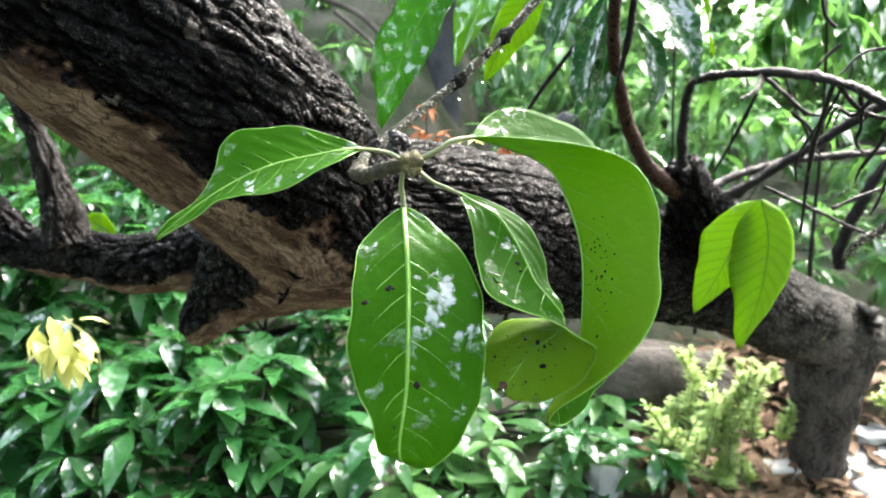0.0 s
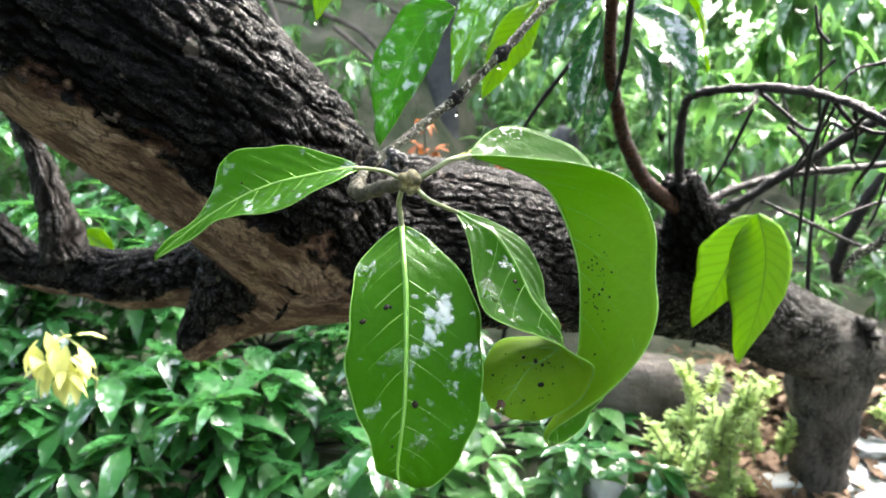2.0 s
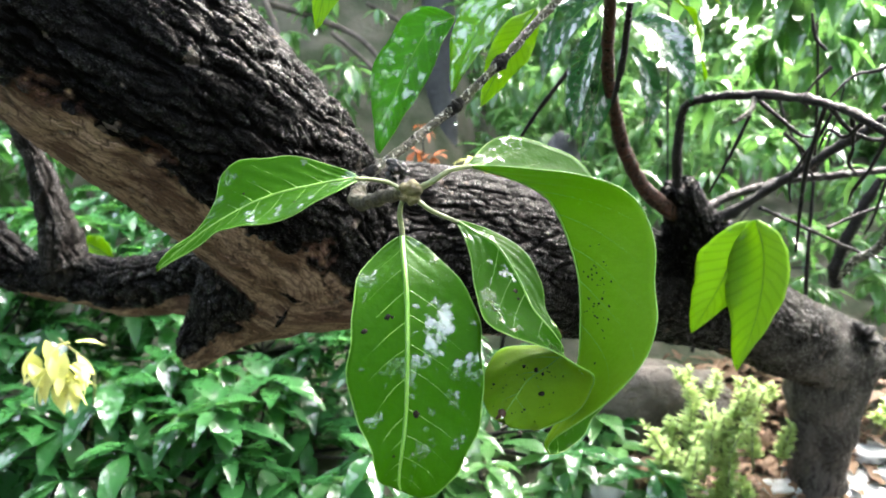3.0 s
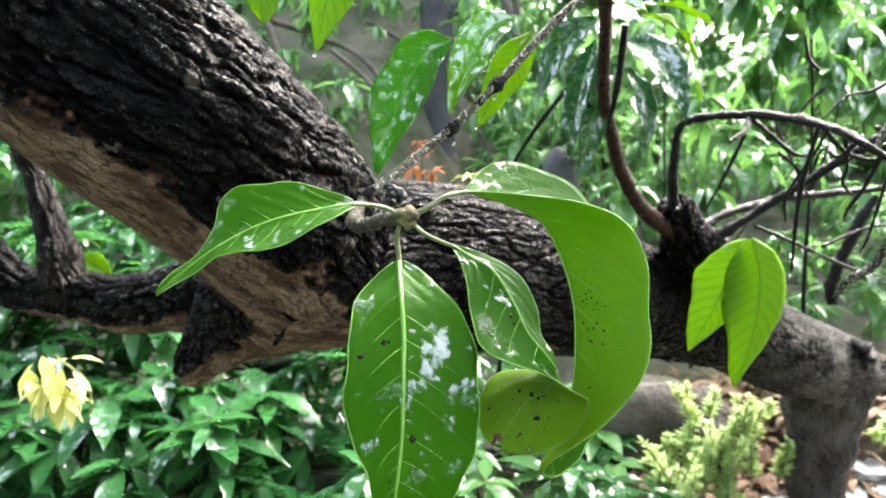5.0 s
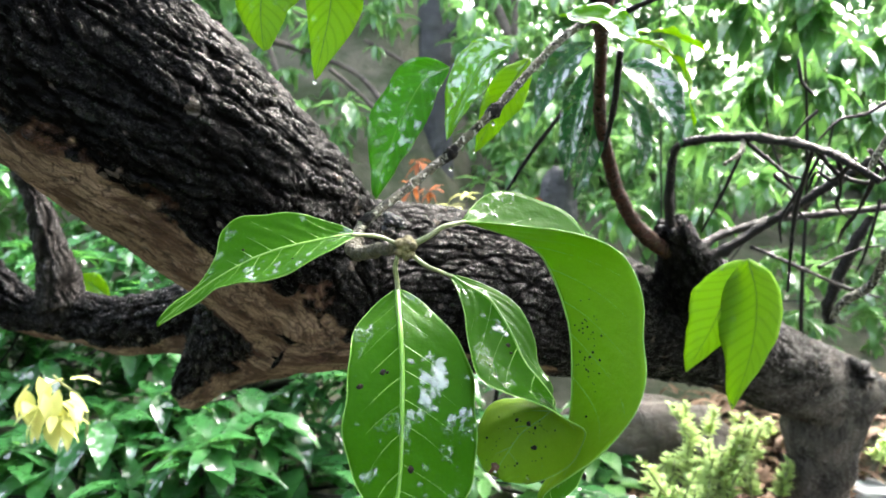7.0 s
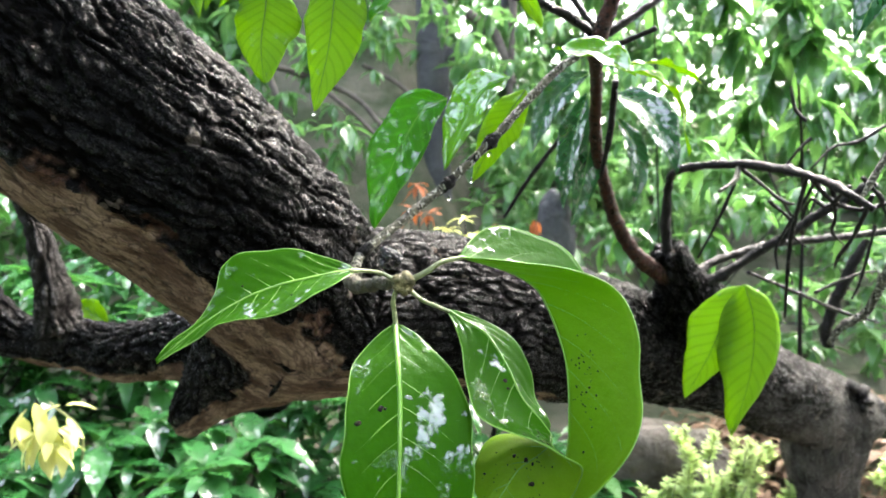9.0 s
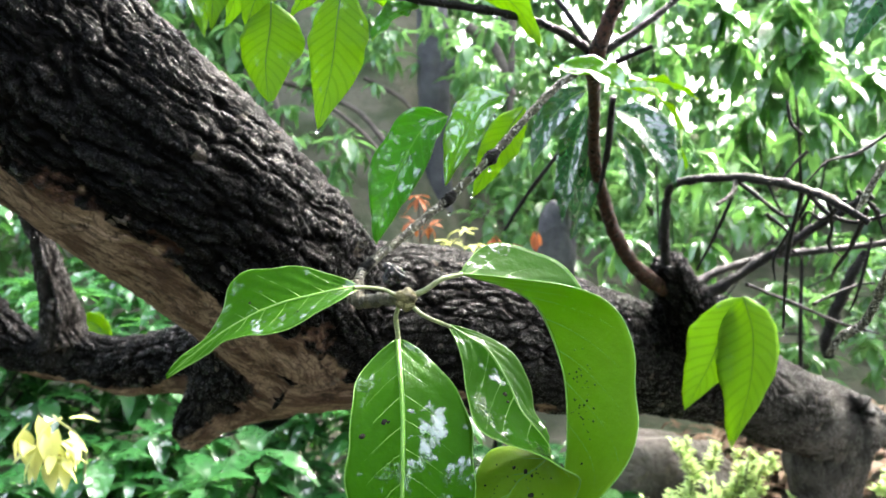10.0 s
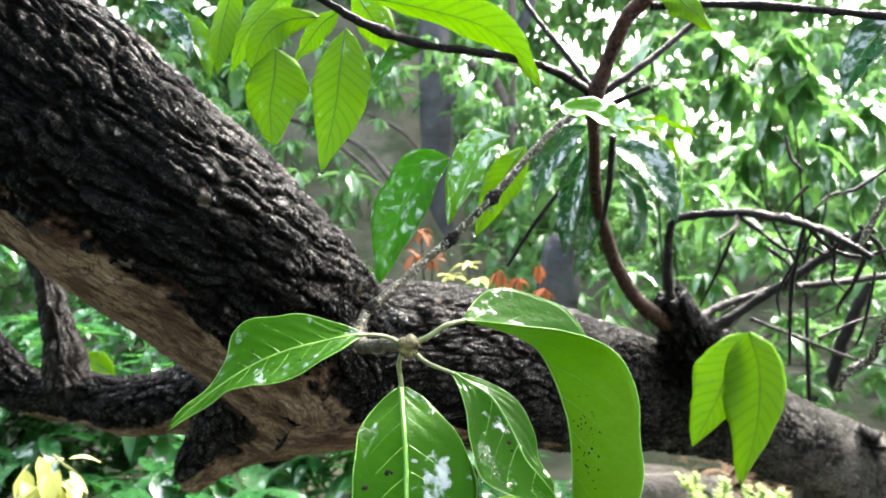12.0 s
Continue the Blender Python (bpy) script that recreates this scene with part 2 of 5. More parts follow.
LITTER = plain("brown_leaf_litter", (0.10, 0.058, 0.033), (0.22, 0.14, 0.085), 0.65, 30.0, 0.4, 0.004)
PALE_STONE = plain("pale_wet_stone", (0.55, 0.55, 0.53), (0.40, 0.40, 0.39), 0.5, 8.0, 0.5, 0.01, 0.5)
CONCRETE = plain("grey_brown_concrete", (0.16, 0.135, 0.115), (0.06, 0.055, 0.04), 0.7, 16.0, 1.0, 0.02, 0.3)
GREY_TRUNK = plain("blue_grey_trunk_bark", (0.05, 0.05, 0.056), (0.10, 0.10, 0.10), 0.7, 14.0, 0.9, 0.02)
DRY_BRANCH = plain("bare_grey_branch", (0.12, 0.10, 0.085), (0.06, 0.05, 0.042), 0.7, 30.0, 0.5, 0.005)
CHAR = plain("black_nodule", (0.006, 0.0055, 0.006), (0.022, 0.022, 0.024), 0.34, 300.0, 0.8, 0.002, 0.5)


# ---- geometry helpers ----
def smooth_noise(p, seed=0):
    """Value noise from -1 to 1 at the rows of p."""
    i = np.floor(p).astype(np.int64)
    f = p - i
    f = f * f * (3 - 2 * f)
    total = np.zeros(len(p))
    for dx in (0, 1):
        for dy in (0, 1):
            for dz in (0, 1):
                h = (i[:, 0] + dx) * 374761393 + (i[:, 1] + dy) * 668265263 + (i[:, 2] + dz) * 2147483647 + seed * 974711
                h = (h ^ (h >> 13)) * 1274126177
                h = ((h ^ (h >> 16)) & 0xFFFF) / 32767.5 - 1
                w = (f[:, 0] if dx else 1 - f[:, 0]) * (f[:, 1] if dy else 1 - f[:, 1]) * (f[:, 2] if dz else 1 - f[:, 2])
                total += w * h
    return total


def cells(p, seed=0):
    """Distance between the nearest and the second nearest of jittered cell centres: 0 on the cracks between plates."""
    i = np.floor(p).astype(np.int64)
    best = np.full(len(p), 9.0)
    second = np.full(len(p), 9.0)
    for dx in (-1, 0, 1):
        for dy in (-1, 0, 1):
            for dz in (-1, 0, 1):
                c = i + (dx, dy, dz)
                h = c[:, 0] * 374761393 + c[:, 1] * 668265263 + c[:, 2] * 2147483647 + seed * 7919
                spots = []
                for k in range(3):
                    h = (h ^ (h >> 13)) * 1274126177 + 12345 * k
                    spots.append(((h ^ (h >> 16)) & 0xFFFF) / 65535.0)
                d = np.sqrt(((c + np.stack(spots, 1) - p) ** 2).sum(1))
                second = np.minimum(second, np.maximum(best, d))
                best = np.minimum(best, d)
    return second - best


def spline(points, count):
    """count places along a smooth curve through the points (any dimension)."""
    p = np.array(points, float)
    p = np.vstack([2 * p[0] - p[1], p, 2 * p[-1] - p[-2]])
    n = len(p) - 3
    out = []
    for u in np.linspace(0, n - 1e-9, count):
        k = int(u)
        f = u - k
        a, b, c, d = p[k:k + 4]
        out.append(0.5 * (2 * b + (c - a) * f + (2 * a - 5 * b + 4 * c - d) * f ** 2 + (3 * b - a - 3 * c + d) * f ** 3))
    return np.array(out)


def unit(v):
    v = np.asarray(v, float)
    return v / np.maximum(np.linalg.norm(v, axis=-1, keepdims=True), 1e-12)


def mesh_of(name, verts, faces, mats, uvs=None, smooth=True, slots=None):
    me = bpy.data.meshes.new(name)
    faces = faces.tolist() if isinstance(faces, np.ndarray) else [tuple(int(i) for i in f) for f in faces]
    me.from_pydata(np.asarray(verts, float).tolist(), [], faces)
    for m in mats:
        me.materials.append(m)
    if smooth:
        me.polygons.foreach_set("use_smooth", [True] * len(me.polygons))
    if slots is not None:
        me.polygons.foreach_set("material_index", [int(s) for s in slots])
    if uvs is not None:
        layer = me.uv_layers.new(name="UVMap")
        loops = np.empty(len(me.loops), np.int32)
        me.loops.foreach_get("vertex_index", loops)
        layer.data.foreach_set("uv", np.asarray(uvs, np.float32)[loops].ravel())
    me.update()
    return me


def put(name, me, parent=None, label=""):
    """Links a mesh as one object under its thing or part."""
    ob = new(name, me)
    if parent is not None:
        ob.parent = parent
    return tagged(ob, label)


def thing(name, label, category, group="", kind=""):
    return tagged(new(name), label, category, group, kind)


def tube_data(points, radii, sides=10, step=0.01, rough=0.0, seed=0, cap=True):
    """Verts and faces of a tapered round limb along a smooth curve."""
    p = np.array(points, float)
    length = np.linalg.norm(np.diff(p, axis=0), axis=1).sum()
    count = max(4, int(length / step))
    both = spline(np.column_stack([p, radii]), count)
    c, r = both[:, :3], np.maximum(both[:, 3], 0.0002)
    t = unit(np.gradient(c, axis=0))
    ref = np.array((0.3, 0.2, 1.0)) if abs(t[0] @ unit((0.3, 0.2, 1.0))) < 0.9 else np.array((1.0, 0.1, 0.0))
    rows = []
    for k in range(count):
        ref = unit(ref - t[k] * (ref @ t[k]))
        other = np.cross(t[k], ref)
        a = np.linspace(0, 2 * np.pi, sides, endpoint=False)[:, None]
        rows.append(c[k] + r[k] * (np.cos(a) * ref + np.sin(a) * other))
    v = np.array(rows)
    if rough:
        q = v.reshape(-1, 3)
        push = smooth_noise(q * 60, seed) + 0.6 * smooth_noise(q * 150, seed + 1) + 0.7 * smooth_noise(q * 420, seed + 3) + 1.2 * np.maximum(smooth_noise(q * 28, seed + 2) - 0.35, 0) * 2
        v = v + (v - c[:, None]) * (rough * push).reshape(count, sides, 1)
    faces = [(k * sides + j, k * sides + (j + 1) % sides, (k + 1) * sides + (j + 1) % sides, (k + 1) * sides + j) for k in range(count - 1) for j in range(sides)]
    v = v.reshape(-1, 3)
    if cap:
        faces += [tuple(range(sides - 1, -1, -1)), tuple(range((count - 1) * sides, count * sides))]
    return v, faces


def tube(name, points, radii, mat, parent=None, label="", **more):
    radii = [r * (0.84 if more.get("rough") else 1.0) for r in radii]
    v, f = tube_data(points, radii, **more)
    return put(name, mesh_of(name, v, f, [mat]), parent, label)


# ---- leaves ----
def width_profile(v, foot=(1.7, 0.9), tip=(1.9, 0.8), widest=0.45):
    """Half width of a leaf along its length, 0 to 1 at most; foot and tip say how round its two ends are."""
    lo = np.clip(1 - v / widest, 0, 1)
    hi = np.clip((v - widest) / (1 - widest), 0, 1)
    return np.where(v < widest, (1 - lo ** foot[0]) ** foot[1], (1 - hi ** tip[0]) ** tip[1])


def blade(mid, left, right, top, under, parent, name="leaf", label="", wave=0.0, cup=0.15, foot=(1.7, 0.9), tip=(1.8, 0.85), widest=0.45, rows=36, cols=8, veins=0, rib=0.0010, seed=0, edge_line=False, rib_mat=None):
    """A leaf lofted over its midrib; left and right are the half-blade vectors at the widest, along the midrib.
    foot=None: the vectors alone give the outline. Two skins, so that the upper and the under side differ. Midrib and side veins are pieces of their own."""
    m, lv, rv = (spline(x, rows) for x in (mid, left, right))
    v = np.linspace(0, 1, rows)
    w = np.ones(rows) if foot is None else width_profile(v, foot, tip, widest)
    t = unit(np.gradient(m, axis=0))
    rng = np.random.default_rng(seed)
    phase = rng.uniform(0, 6.28, 4)
    nrm = unit(np.cross(unit(rv - lv), t))
    s = np.linspace(-1, 1, 2 * cols + 1)
    grid = np.empty((rows, 2 * cols + 1, 3))
    uv = np.empty((rows, 2 * cols + 1, 2))
    for j, x in enumerate(s):
        side = lv if x < 0 else rv
        a = abs(x)
        edge = w * (1 + 0.03 * np.sin(v * 17 + phase[0] + (x > 0) * 2) + 0.015 * np.sin(v * 41 + phase[1] + (x > 0)))
        lift = cup * np.linalg.norm(side, axis=1) * (a * a - 0.5 * a) + wave * a * a * (np.sin(v * 15 + phase[2] + (x > 0) * 1.7) + 0.5 * np.sin(v * 29 + phase[3]))
        pleat = 0.0013 * a * (1 - a) * np.sin((v - 0.25 * a) * 2 * np.pi * max(veins, 10))
        grid[:, j] = m + side * (a * edge)[:, None] + nrm * ((lift * (w > 0.02) + pleat))[:, None]
        uv[:, j] = np.stack([np.full(rows, x * 0.5 + 0.5), v], 1)
    k = 2 * cols + 1
    n = rows * k
    flat = grid.reshape(-1, 3)
    gn = unit(np.cross(np.gradient(grid, axis=1), np.gradient(grid, axis=0))).reshape(-1, 3)
    thick = 0.00025
    verts = np.vstack([flat + gn * thick, flat - gn * thick])
    quads = np.array([(i * k + j, i * k + j + 1, (i + 1) * k + j + 1, (i + 1) * k + j) for i in range(rows - 1) for j in range(k - 1)])
    up = quads
    down = quads[:, ::-1] + n
    rim = [i * k for i in range(rows)] + [(rows - 1) * k + j for j in range(1, k)] + [i * k + k - 1 for i in range(rows - 2, -1, -1)] + [j for j in range(k - 2, 0, -1)]
    wall = [(rim[i], rim[(i + 1) % len(rim)], rim[(i + 1) % len(rim)] + n, rim[i] + n) for i in range(len(rim))]
    faces = [tuple(q) for q in up] + [tuple(q) for q in down] + wall
    slots = [0] * len(up) + [1] * (len(down) + len(wall))
    ob = put(name, mesh_of(name, verts, faces, [top, under], np.vstack([uv.reshape(-1, 2)] * 2), True, slots), parent, label)
    SURFACES[ob.name] = grid, gn.reshape(rows, k, 3)
    if rib:
        vv, ff = tube_data(grid[::2, cols], np.linspace(rib, rib * 0.3, len(grid[::2])), 6, 0.004)
        put("midrib", mesh_of("midrib", vv, ff, [rib_mat or VEIN]), ob, "raised midrib" if rib_mat else "pale raised midrib")
    if edge_line:
        for j in (0, k - 1):
            vv, ff = tube_data(grid[1:-1:2, j], [0.00045] * len(grid[1:-1:2]), 5, 0.004)
            put("margin", mesh_of("margin", vv, ff, [VEIN]), ob, "thin pale leaf margin")
    if veins:
        for side in (-1, 1):
            for q in range(veins):
                start = 0.05 + 0.86 * (q + 0.25 * (side > 0) + rng.uniform(-0.12, 0.12)) / veins
                line = []
                for a in np.linspace(0.0, 0.9, 8):
                    vi = start + 0.11 * a + 0.06 * a * a
                    if vi > 0.985:
                        break
                    fi = vi * (rows - 1)
                    fj = cols + side * a * cols
                    i0, j0 = min(int(fi), rows - 2), min(int(fj), k - 2)
                    fx, fy = fi - i0, fj - j0
                    line.append((1 - fx) * ((1 - fy) * grid[i0, j0] + fy * grid[i0, j0 + 1]) + fx * ((1 - fy) * grid[i0 + 1, j0] + fy * grid[i0 + 1, j0 + 1]))
                if len(line) > 3:
                    vv, ff = tube_data(line, np.linspace(0.00050, 0.00022, len(line)), 4, 0.006, cap=False)
                    put("side_vein", mesh_of("side_vein", vv, ff, [VEIN]), ob)
    return ob


SURFACES = {}


def spot(leaf, v, x, r, seed=0, mat=None, label=""):
    """A small blemish lying on a leaf, v along and x across."""
    grid, normals = SURFACES[leaf.name]
    i, j = int(v * (grid.shape[0] - 1)), int((x * 0.5 + 0.5) * (grid.shape[1] - 1))
    c, nn = grid[i, j], normals[i, j]
    a = unit(np.cross(nn, (0.3, 0.9, 0.1)))
    b = np.cross(nn, a)
    rng = np.random.default_rng(seed)
    c = c + a * rng.uniform(-0.0016, 0.0016) + b * rng.uniform(-0.0016, 0.0016)
    ring = [c + r * rng.uniform(0.6, 1.2) * (math.cos(k * 0.698) * a + math.sin(k * 0.698) * b) for k in range(9)]
    up, low = [p + nn * 0.0005 for p in ring], [p - nn * 0.0005 for p in ring]
    verts = [c + nn * 0.0009] + up + low + [c - nn * 0.0009]
    faces = [(0, 1 + k, 1 + (k + 1) % 9) for k in range(9)] + [(1 + k, 10 + k, 10 + (k + 1) % 9, 1 + (k + 1) % 9) for k in range(9)] + [(19, 10 + (k + 1) % 9, 10 + k) for k in range(9)]
    put("spot", mesh_of("spot", verts, faces, [mat or CHAR]), leaf, label or "dark leaf spot")


def simple_leaf(mid, width, face, parent, top=None, under=None, fold=0.25, label="", seed=0, **more):
    """A leaf of one width whose upper side looks along face."""
    p = np.array(mid, float)
    t = unit(np.gradient(p, axis=0))
    faces = np.array(face, float)
    faces = np.tile(faces, (len(p), 1)) if faces.ndim == 1 else faces
    side = unit(np.cross(t, faces))
    nrm = np.cross(side, t)
    half = width / 2
    return blade(mid, -side * half * math.cos(fold) + nrm * half * math.sin(fold), side * half * math.cos(fold) + nrm * half * math.sin(fold),
                 top or VEINED_TOP, under or VEINED_UNDER, parent, label=label, seed=seed, **more)


# ---- the mango tree: trunk and limbs ----
tree = thing("mango_tree", "leaning mango tree with black rain-wet bark and glossy leaves", "tree")

AXES = {
    "trunk": ([(1.5718, 2.3064, 0.5173), (1.4354, 2.2316, 0.5531), (1.2989, 2.1587, 0.5995), (1.1195, 2.0500, 0.6734), (0.9390, 1.9342, 0.7639), (0.8041, 1.8308, 0.8344), (0.5372, 1.6648, 0.9191), (0.2756, 1.4518, 0.9993), (0.0751, 1.2892, 1.0584), (-0.0846, 1.1695, 1.0939), (-0.1949, 1.1035, 1.0993), (-0.2633, 1.0712, 1.1127)],
              [0.085, 0.118, 0.13, 0.134, 0.137, 0.1389, 0.1435, 0.1552, 0.1578, 0.1512, 0.1522, 0.1523]),
    "main_limb": ([(-0.2105, 1.0873, 1.1156), (-0.2697, 0.9921, 1.2249), (-0.3345, 0.9382, 1.3038), (-0.4029, 0.9005, 1.3688), (-0.4961, 0.8707, 1.4542), (-0.5804, 0.8413, 1.5417), (-0.6555, 0.8122, 1.6304)],
                  [0.1546, 0.1582, 0.1593, 0.1614, 0.1636, 0.1610, 0.1575]),
    "burl": ([(-0.2732, 1.1048, 1.0646), (-0.3576, 1.1321, 0.9887), (-0.4194, 1.1411, 0.9238), (-0.4471, 1.1546, 0.8855)],
             [0.1332, 0.086, 0.0509, 0.029]),
    "side_limb": ([(-0.3066, 1.1524, 1.0463), (-0.4919, 1.2378, 1.0116), (-0.6130, 1.2848, 0.9894), (-0.7365, 1.3261, 0.9924), (-0.8475, 1.3387, 1.0061), (-0.9249, 1.3584, 1.0598), (-1.0022, 1.3820, 1.1353)],
                  [0.0988, 0.0684, 0.061, 0.0535, 0.0457, 0.0425, 0.0404]),
    "upright_limb": ([(-0.7582, 1.3068, 1.0169), (-0.7792, 1.3245, 1.1182), (-0.8117, 1.3423, 1.2081), (-0.8535, 1.3602, 1.2981), (-0.9045, 1.3783, 1.4106), (-0.9338, 1.3965, 1.5120)], [0.0457, 0.0308, 0.0263, 0.0240, 0.0217, 0.0194]),
    "foot": ([(1.3595, 2.1925, 0.5610), (1.3679, 2.2122, 0.4425), (1.3758, 2.2309, 0.3183), (1.3791, 2.2471, 0.1801), (1.3901, 2.2609, 0.0276), (1.4010, 2.2645, -0.1820)], [0.1297, 0.132, 0.1139, 0.0952, 0.0967, 0.1283]),
    "buttress": ([(1.5334, 2.2673, 0.5254), (1.4851, 2.2510, 0.4330), (1.4490, 2.2516, 0.3208), (1.4327, 2.2525, 0.2110)], [0.05, 0.048, 0.044, 0.03]),
    "stump": ([(0.7021, 1.6448, 0.9504), (0.6081, 1.5273, 1.0592), (0.5519, 1.4611, 1.1307), (0.5250, 1.4332, 1.1904)], [0.1196, 0.0806, 0.0494, 0.0364]),
}


def build_trunk():
    verts, faces = [], []
    for points, radii in AXES.values():
        v, f = tube_data(points, radii, 28, 0.02)
        base = sum(len(x) for x in verts)
        verts.append(v)
        faces += [tuple(i + base for i in q) for q in f]
    me = mesh_of("rough_trunk", np.vstack(verts), faces, [])
    ob = new("rough_trunk", me)
    re = ob.modifiers.new("weld", "REMESH")
    re.mode, re.voxel_size = "VOXEL", 0.0028
    sm = ob.modifiers.new("soft", "SMOOTH")
    sm.factor, sm.iterations = 0.6, 30
    done = ob.evaluated_get(bpy.context.evaluated_depsgraph_get()).to_mesh()
    count = len(done.vertices)
    co, no = np.empty(count * 3, np.float32), np.empty(count * 3, np.float32)
    done.vertices.foreach_get("co", co)
    done.vertices.foreach_get("normal", no)
    co, no = co.reshape(-1, 3).astype(float), no.reshape(-1, 3).astype(float)
    loops = np.empty(len(done.loops), np.int32)
    done.loops.foreach_get("vertex_index", loops)
    quads = loops.reshape(-1, 4)
    bpy.data.objects.remove(ob)
    # grain coordinates along the nearest limb, owner of each vertex
    best = np.full(count, 9.0)
    place = np.zeros((count, 3))
    owner = np.zeros(count, int)
    along = np.zeros((count, 3))
    for k, (points, radii) in enumerate(AXES.values()):
        line = spline(np.column_stack([points, radii]), 60)
        c, r = line[:, :3], line[:, 3]
        t = unit(np.gradient(c, axis=0))
        run = np.concatenate([[0], np.cumsum(np.linalg.norm(np.diff(c, axis=0), axis=1))])
        ref = unit(np.array((0.0, 0.0, 1.0)) - t * t[:, 2:3])
        other = np.cross(t, ref)
        for a in range(0, count, 40000):
            q = co[a:a + 40000]
            d = np.linalg.norm(q[:, None] - c[None], axis=2) / r[None]
            j = d.argmin(1)
            dist = d[np.arange(len(q)), j] + (0.12 if k == 2 else 0)
            rel = q - c[j]
            w = np.stack([(rel * ref[j]).sum(1), (rel * other[j]).sum(1), run[j] + (rel * t[j]).sum(1)], 1)
            hit = dist < best[a:a + 40000]
            idx = np.where(hit)[0] + a
            best[idx], place[idx], owner[idx], along[idx] = dist[hit], w[hit] + k * 3.1, k, t[j][hit]
    low = (owner == 5) | (owner == 6)
    owner[(owner == 2) | low] = 0
    # plates and fissures
    warp = np.stack([smooth_noise(co * 30, s) for s in (1, 2, 3)], 1) * 0.007
    g = (place + warp) * (1, 1, 0.30)
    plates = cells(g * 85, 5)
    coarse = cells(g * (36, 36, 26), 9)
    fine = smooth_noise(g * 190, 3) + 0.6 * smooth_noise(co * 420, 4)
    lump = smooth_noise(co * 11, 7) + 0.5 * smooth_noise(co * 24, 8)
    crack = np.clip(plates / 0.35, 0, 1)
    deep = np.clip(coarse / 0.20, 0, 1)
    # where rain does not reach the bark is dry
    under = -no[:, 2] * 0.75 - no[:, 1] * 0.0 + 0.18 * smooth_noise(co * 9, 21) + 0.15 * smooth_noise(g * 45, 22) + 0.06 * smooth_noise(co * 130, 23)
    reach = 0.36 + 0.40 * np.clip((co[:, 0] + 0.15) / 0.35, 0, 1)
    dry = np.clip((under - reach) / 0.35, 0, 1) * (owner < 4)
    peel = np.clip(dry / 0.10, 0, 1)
    pale = np.clip((co[:, 0] - 0.75) / 0.5, 0, 1) * np.clip(0.62 + 0.8 * smooth_noise(co * 14, 25), 0, 1) * (owner == 0)
    pale = np.maximum(pale, np.where(low, 0.75 + 0.3 * smooth_noise(co * 20, 26), np.where(owner == 4, 0.18, 0.0)))
    relief = (1 - 0.6 * peel) * (1 - 0.7 * pale) * np.where(owner == 0, 0.75, 1.0)
    push = relief * (0.0048 * (crack ** 0.7 - 1) + 0.0085 * (deep ** 0.6 - 1) + 0.0018 * fine) + 0.008 * lump + 0.003 - 0.006 * peel + low * 0.022 * smooth_noise(co * (17, 17, 5), 27)
    co = co + no * push[:, None]
    # Height mask; the bark colour paints crack shade where it is low.
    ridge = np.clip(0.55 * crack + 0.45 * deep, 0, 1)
    names = list(AXES)
    polys_owner = owner[quads[:, 0]]
    labels = {"trunk": "rain-wet trunk bending over from its base", "main_limb": "thick black fissured limb with a dry tan underside", "side_limb": "short side limb, dark above and brown beneath", "upright_limb": "slender dark limb rising from the side limb", "stump": "black knotted stump on the trunk"}
    for k in (0, 1, 3, 4, 7):
        mine = quads[polys_owner == k]
        used = np.unique(mine)
        back_to = np.full(count, -1)
        back_to[used] = np.arange(len(used))
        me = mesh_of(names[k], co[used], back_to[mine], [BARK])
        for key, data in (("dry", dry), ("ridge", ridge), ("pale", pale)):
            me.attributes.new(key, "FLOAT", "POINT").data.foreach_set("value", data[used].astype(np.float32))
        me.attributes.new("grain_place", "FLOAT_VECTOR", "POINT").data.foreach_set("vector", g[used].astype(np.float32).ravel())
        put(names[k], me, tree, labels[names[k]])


build_trunk()

# forked stump on the trunk and its branches
tube("branch", [(0.5530, 1.4518, 1.1189), (0.5018, 1.4332, 1.1327), (0.4325, 1.3783, 1.1806), (0.3707, 1.3068, 1.2480), (0.3215, 1.2201, 1.3238), (0.2799, 1.1199, 1.3946), (0.2477, 0.9921, 1.4698), (0.2243, 0.8930, 1.5054), (0.2374, 0.8707, 1.5549), (0.2529, 0.8413, 1.5993), (0.2750, 0.8267, 1.6238), (0.2986, 0.7979, 1.6557)],
     [0.0238, 0.0222, 0.0190, 0.0160, 0.0149, 0.0125, 0.0111, 0.0139, 0.0128, 0.0123, 0.0121, 0.0103], RED_TWIG, tree, "reddish brown branch rising from the stump", rough=0.12, sides=14, step=0.006)
tube("branch", [(0.5219, 1.4332, 1.1636), (0.5025, 1.3965, 1.2543), (0.4955, 1.3602, 1.3329), (0.5035, 1.3068, 1.3586), (0.5845, 1.2372, 1.3634), (0.6045, 1.1199, 1.3476), (0.6233, 1.0392, 1.3273), (0.6346, 0.9921, 1.3062), (0.6626, 0.9612, 1.2785)],
     [0.0148, 0.0120, 0.0106, 0.0101, 0.0096, 0.0087, 0.0081, 0.0077, 0.0066], DARK_TWIG, tree, "arched wet black branch", rough=0.25)
tube("branch", [(0.5819, 1.4705, 1.0791), (0.6549, 1.4705, 1.1215), (0.7294, 1.4518, 1.1759), (0.7905, 1.4148, 1.2285), (0.8466, 1.3783, 1.2789), (0.9075, 1.3245, 1.3329)],
     [0.0215, 0.0152, 0.0125, 0.0122, 0.0119, 0.0114], DARK_TWIG, tree, "thick black branch", rough=0.25)
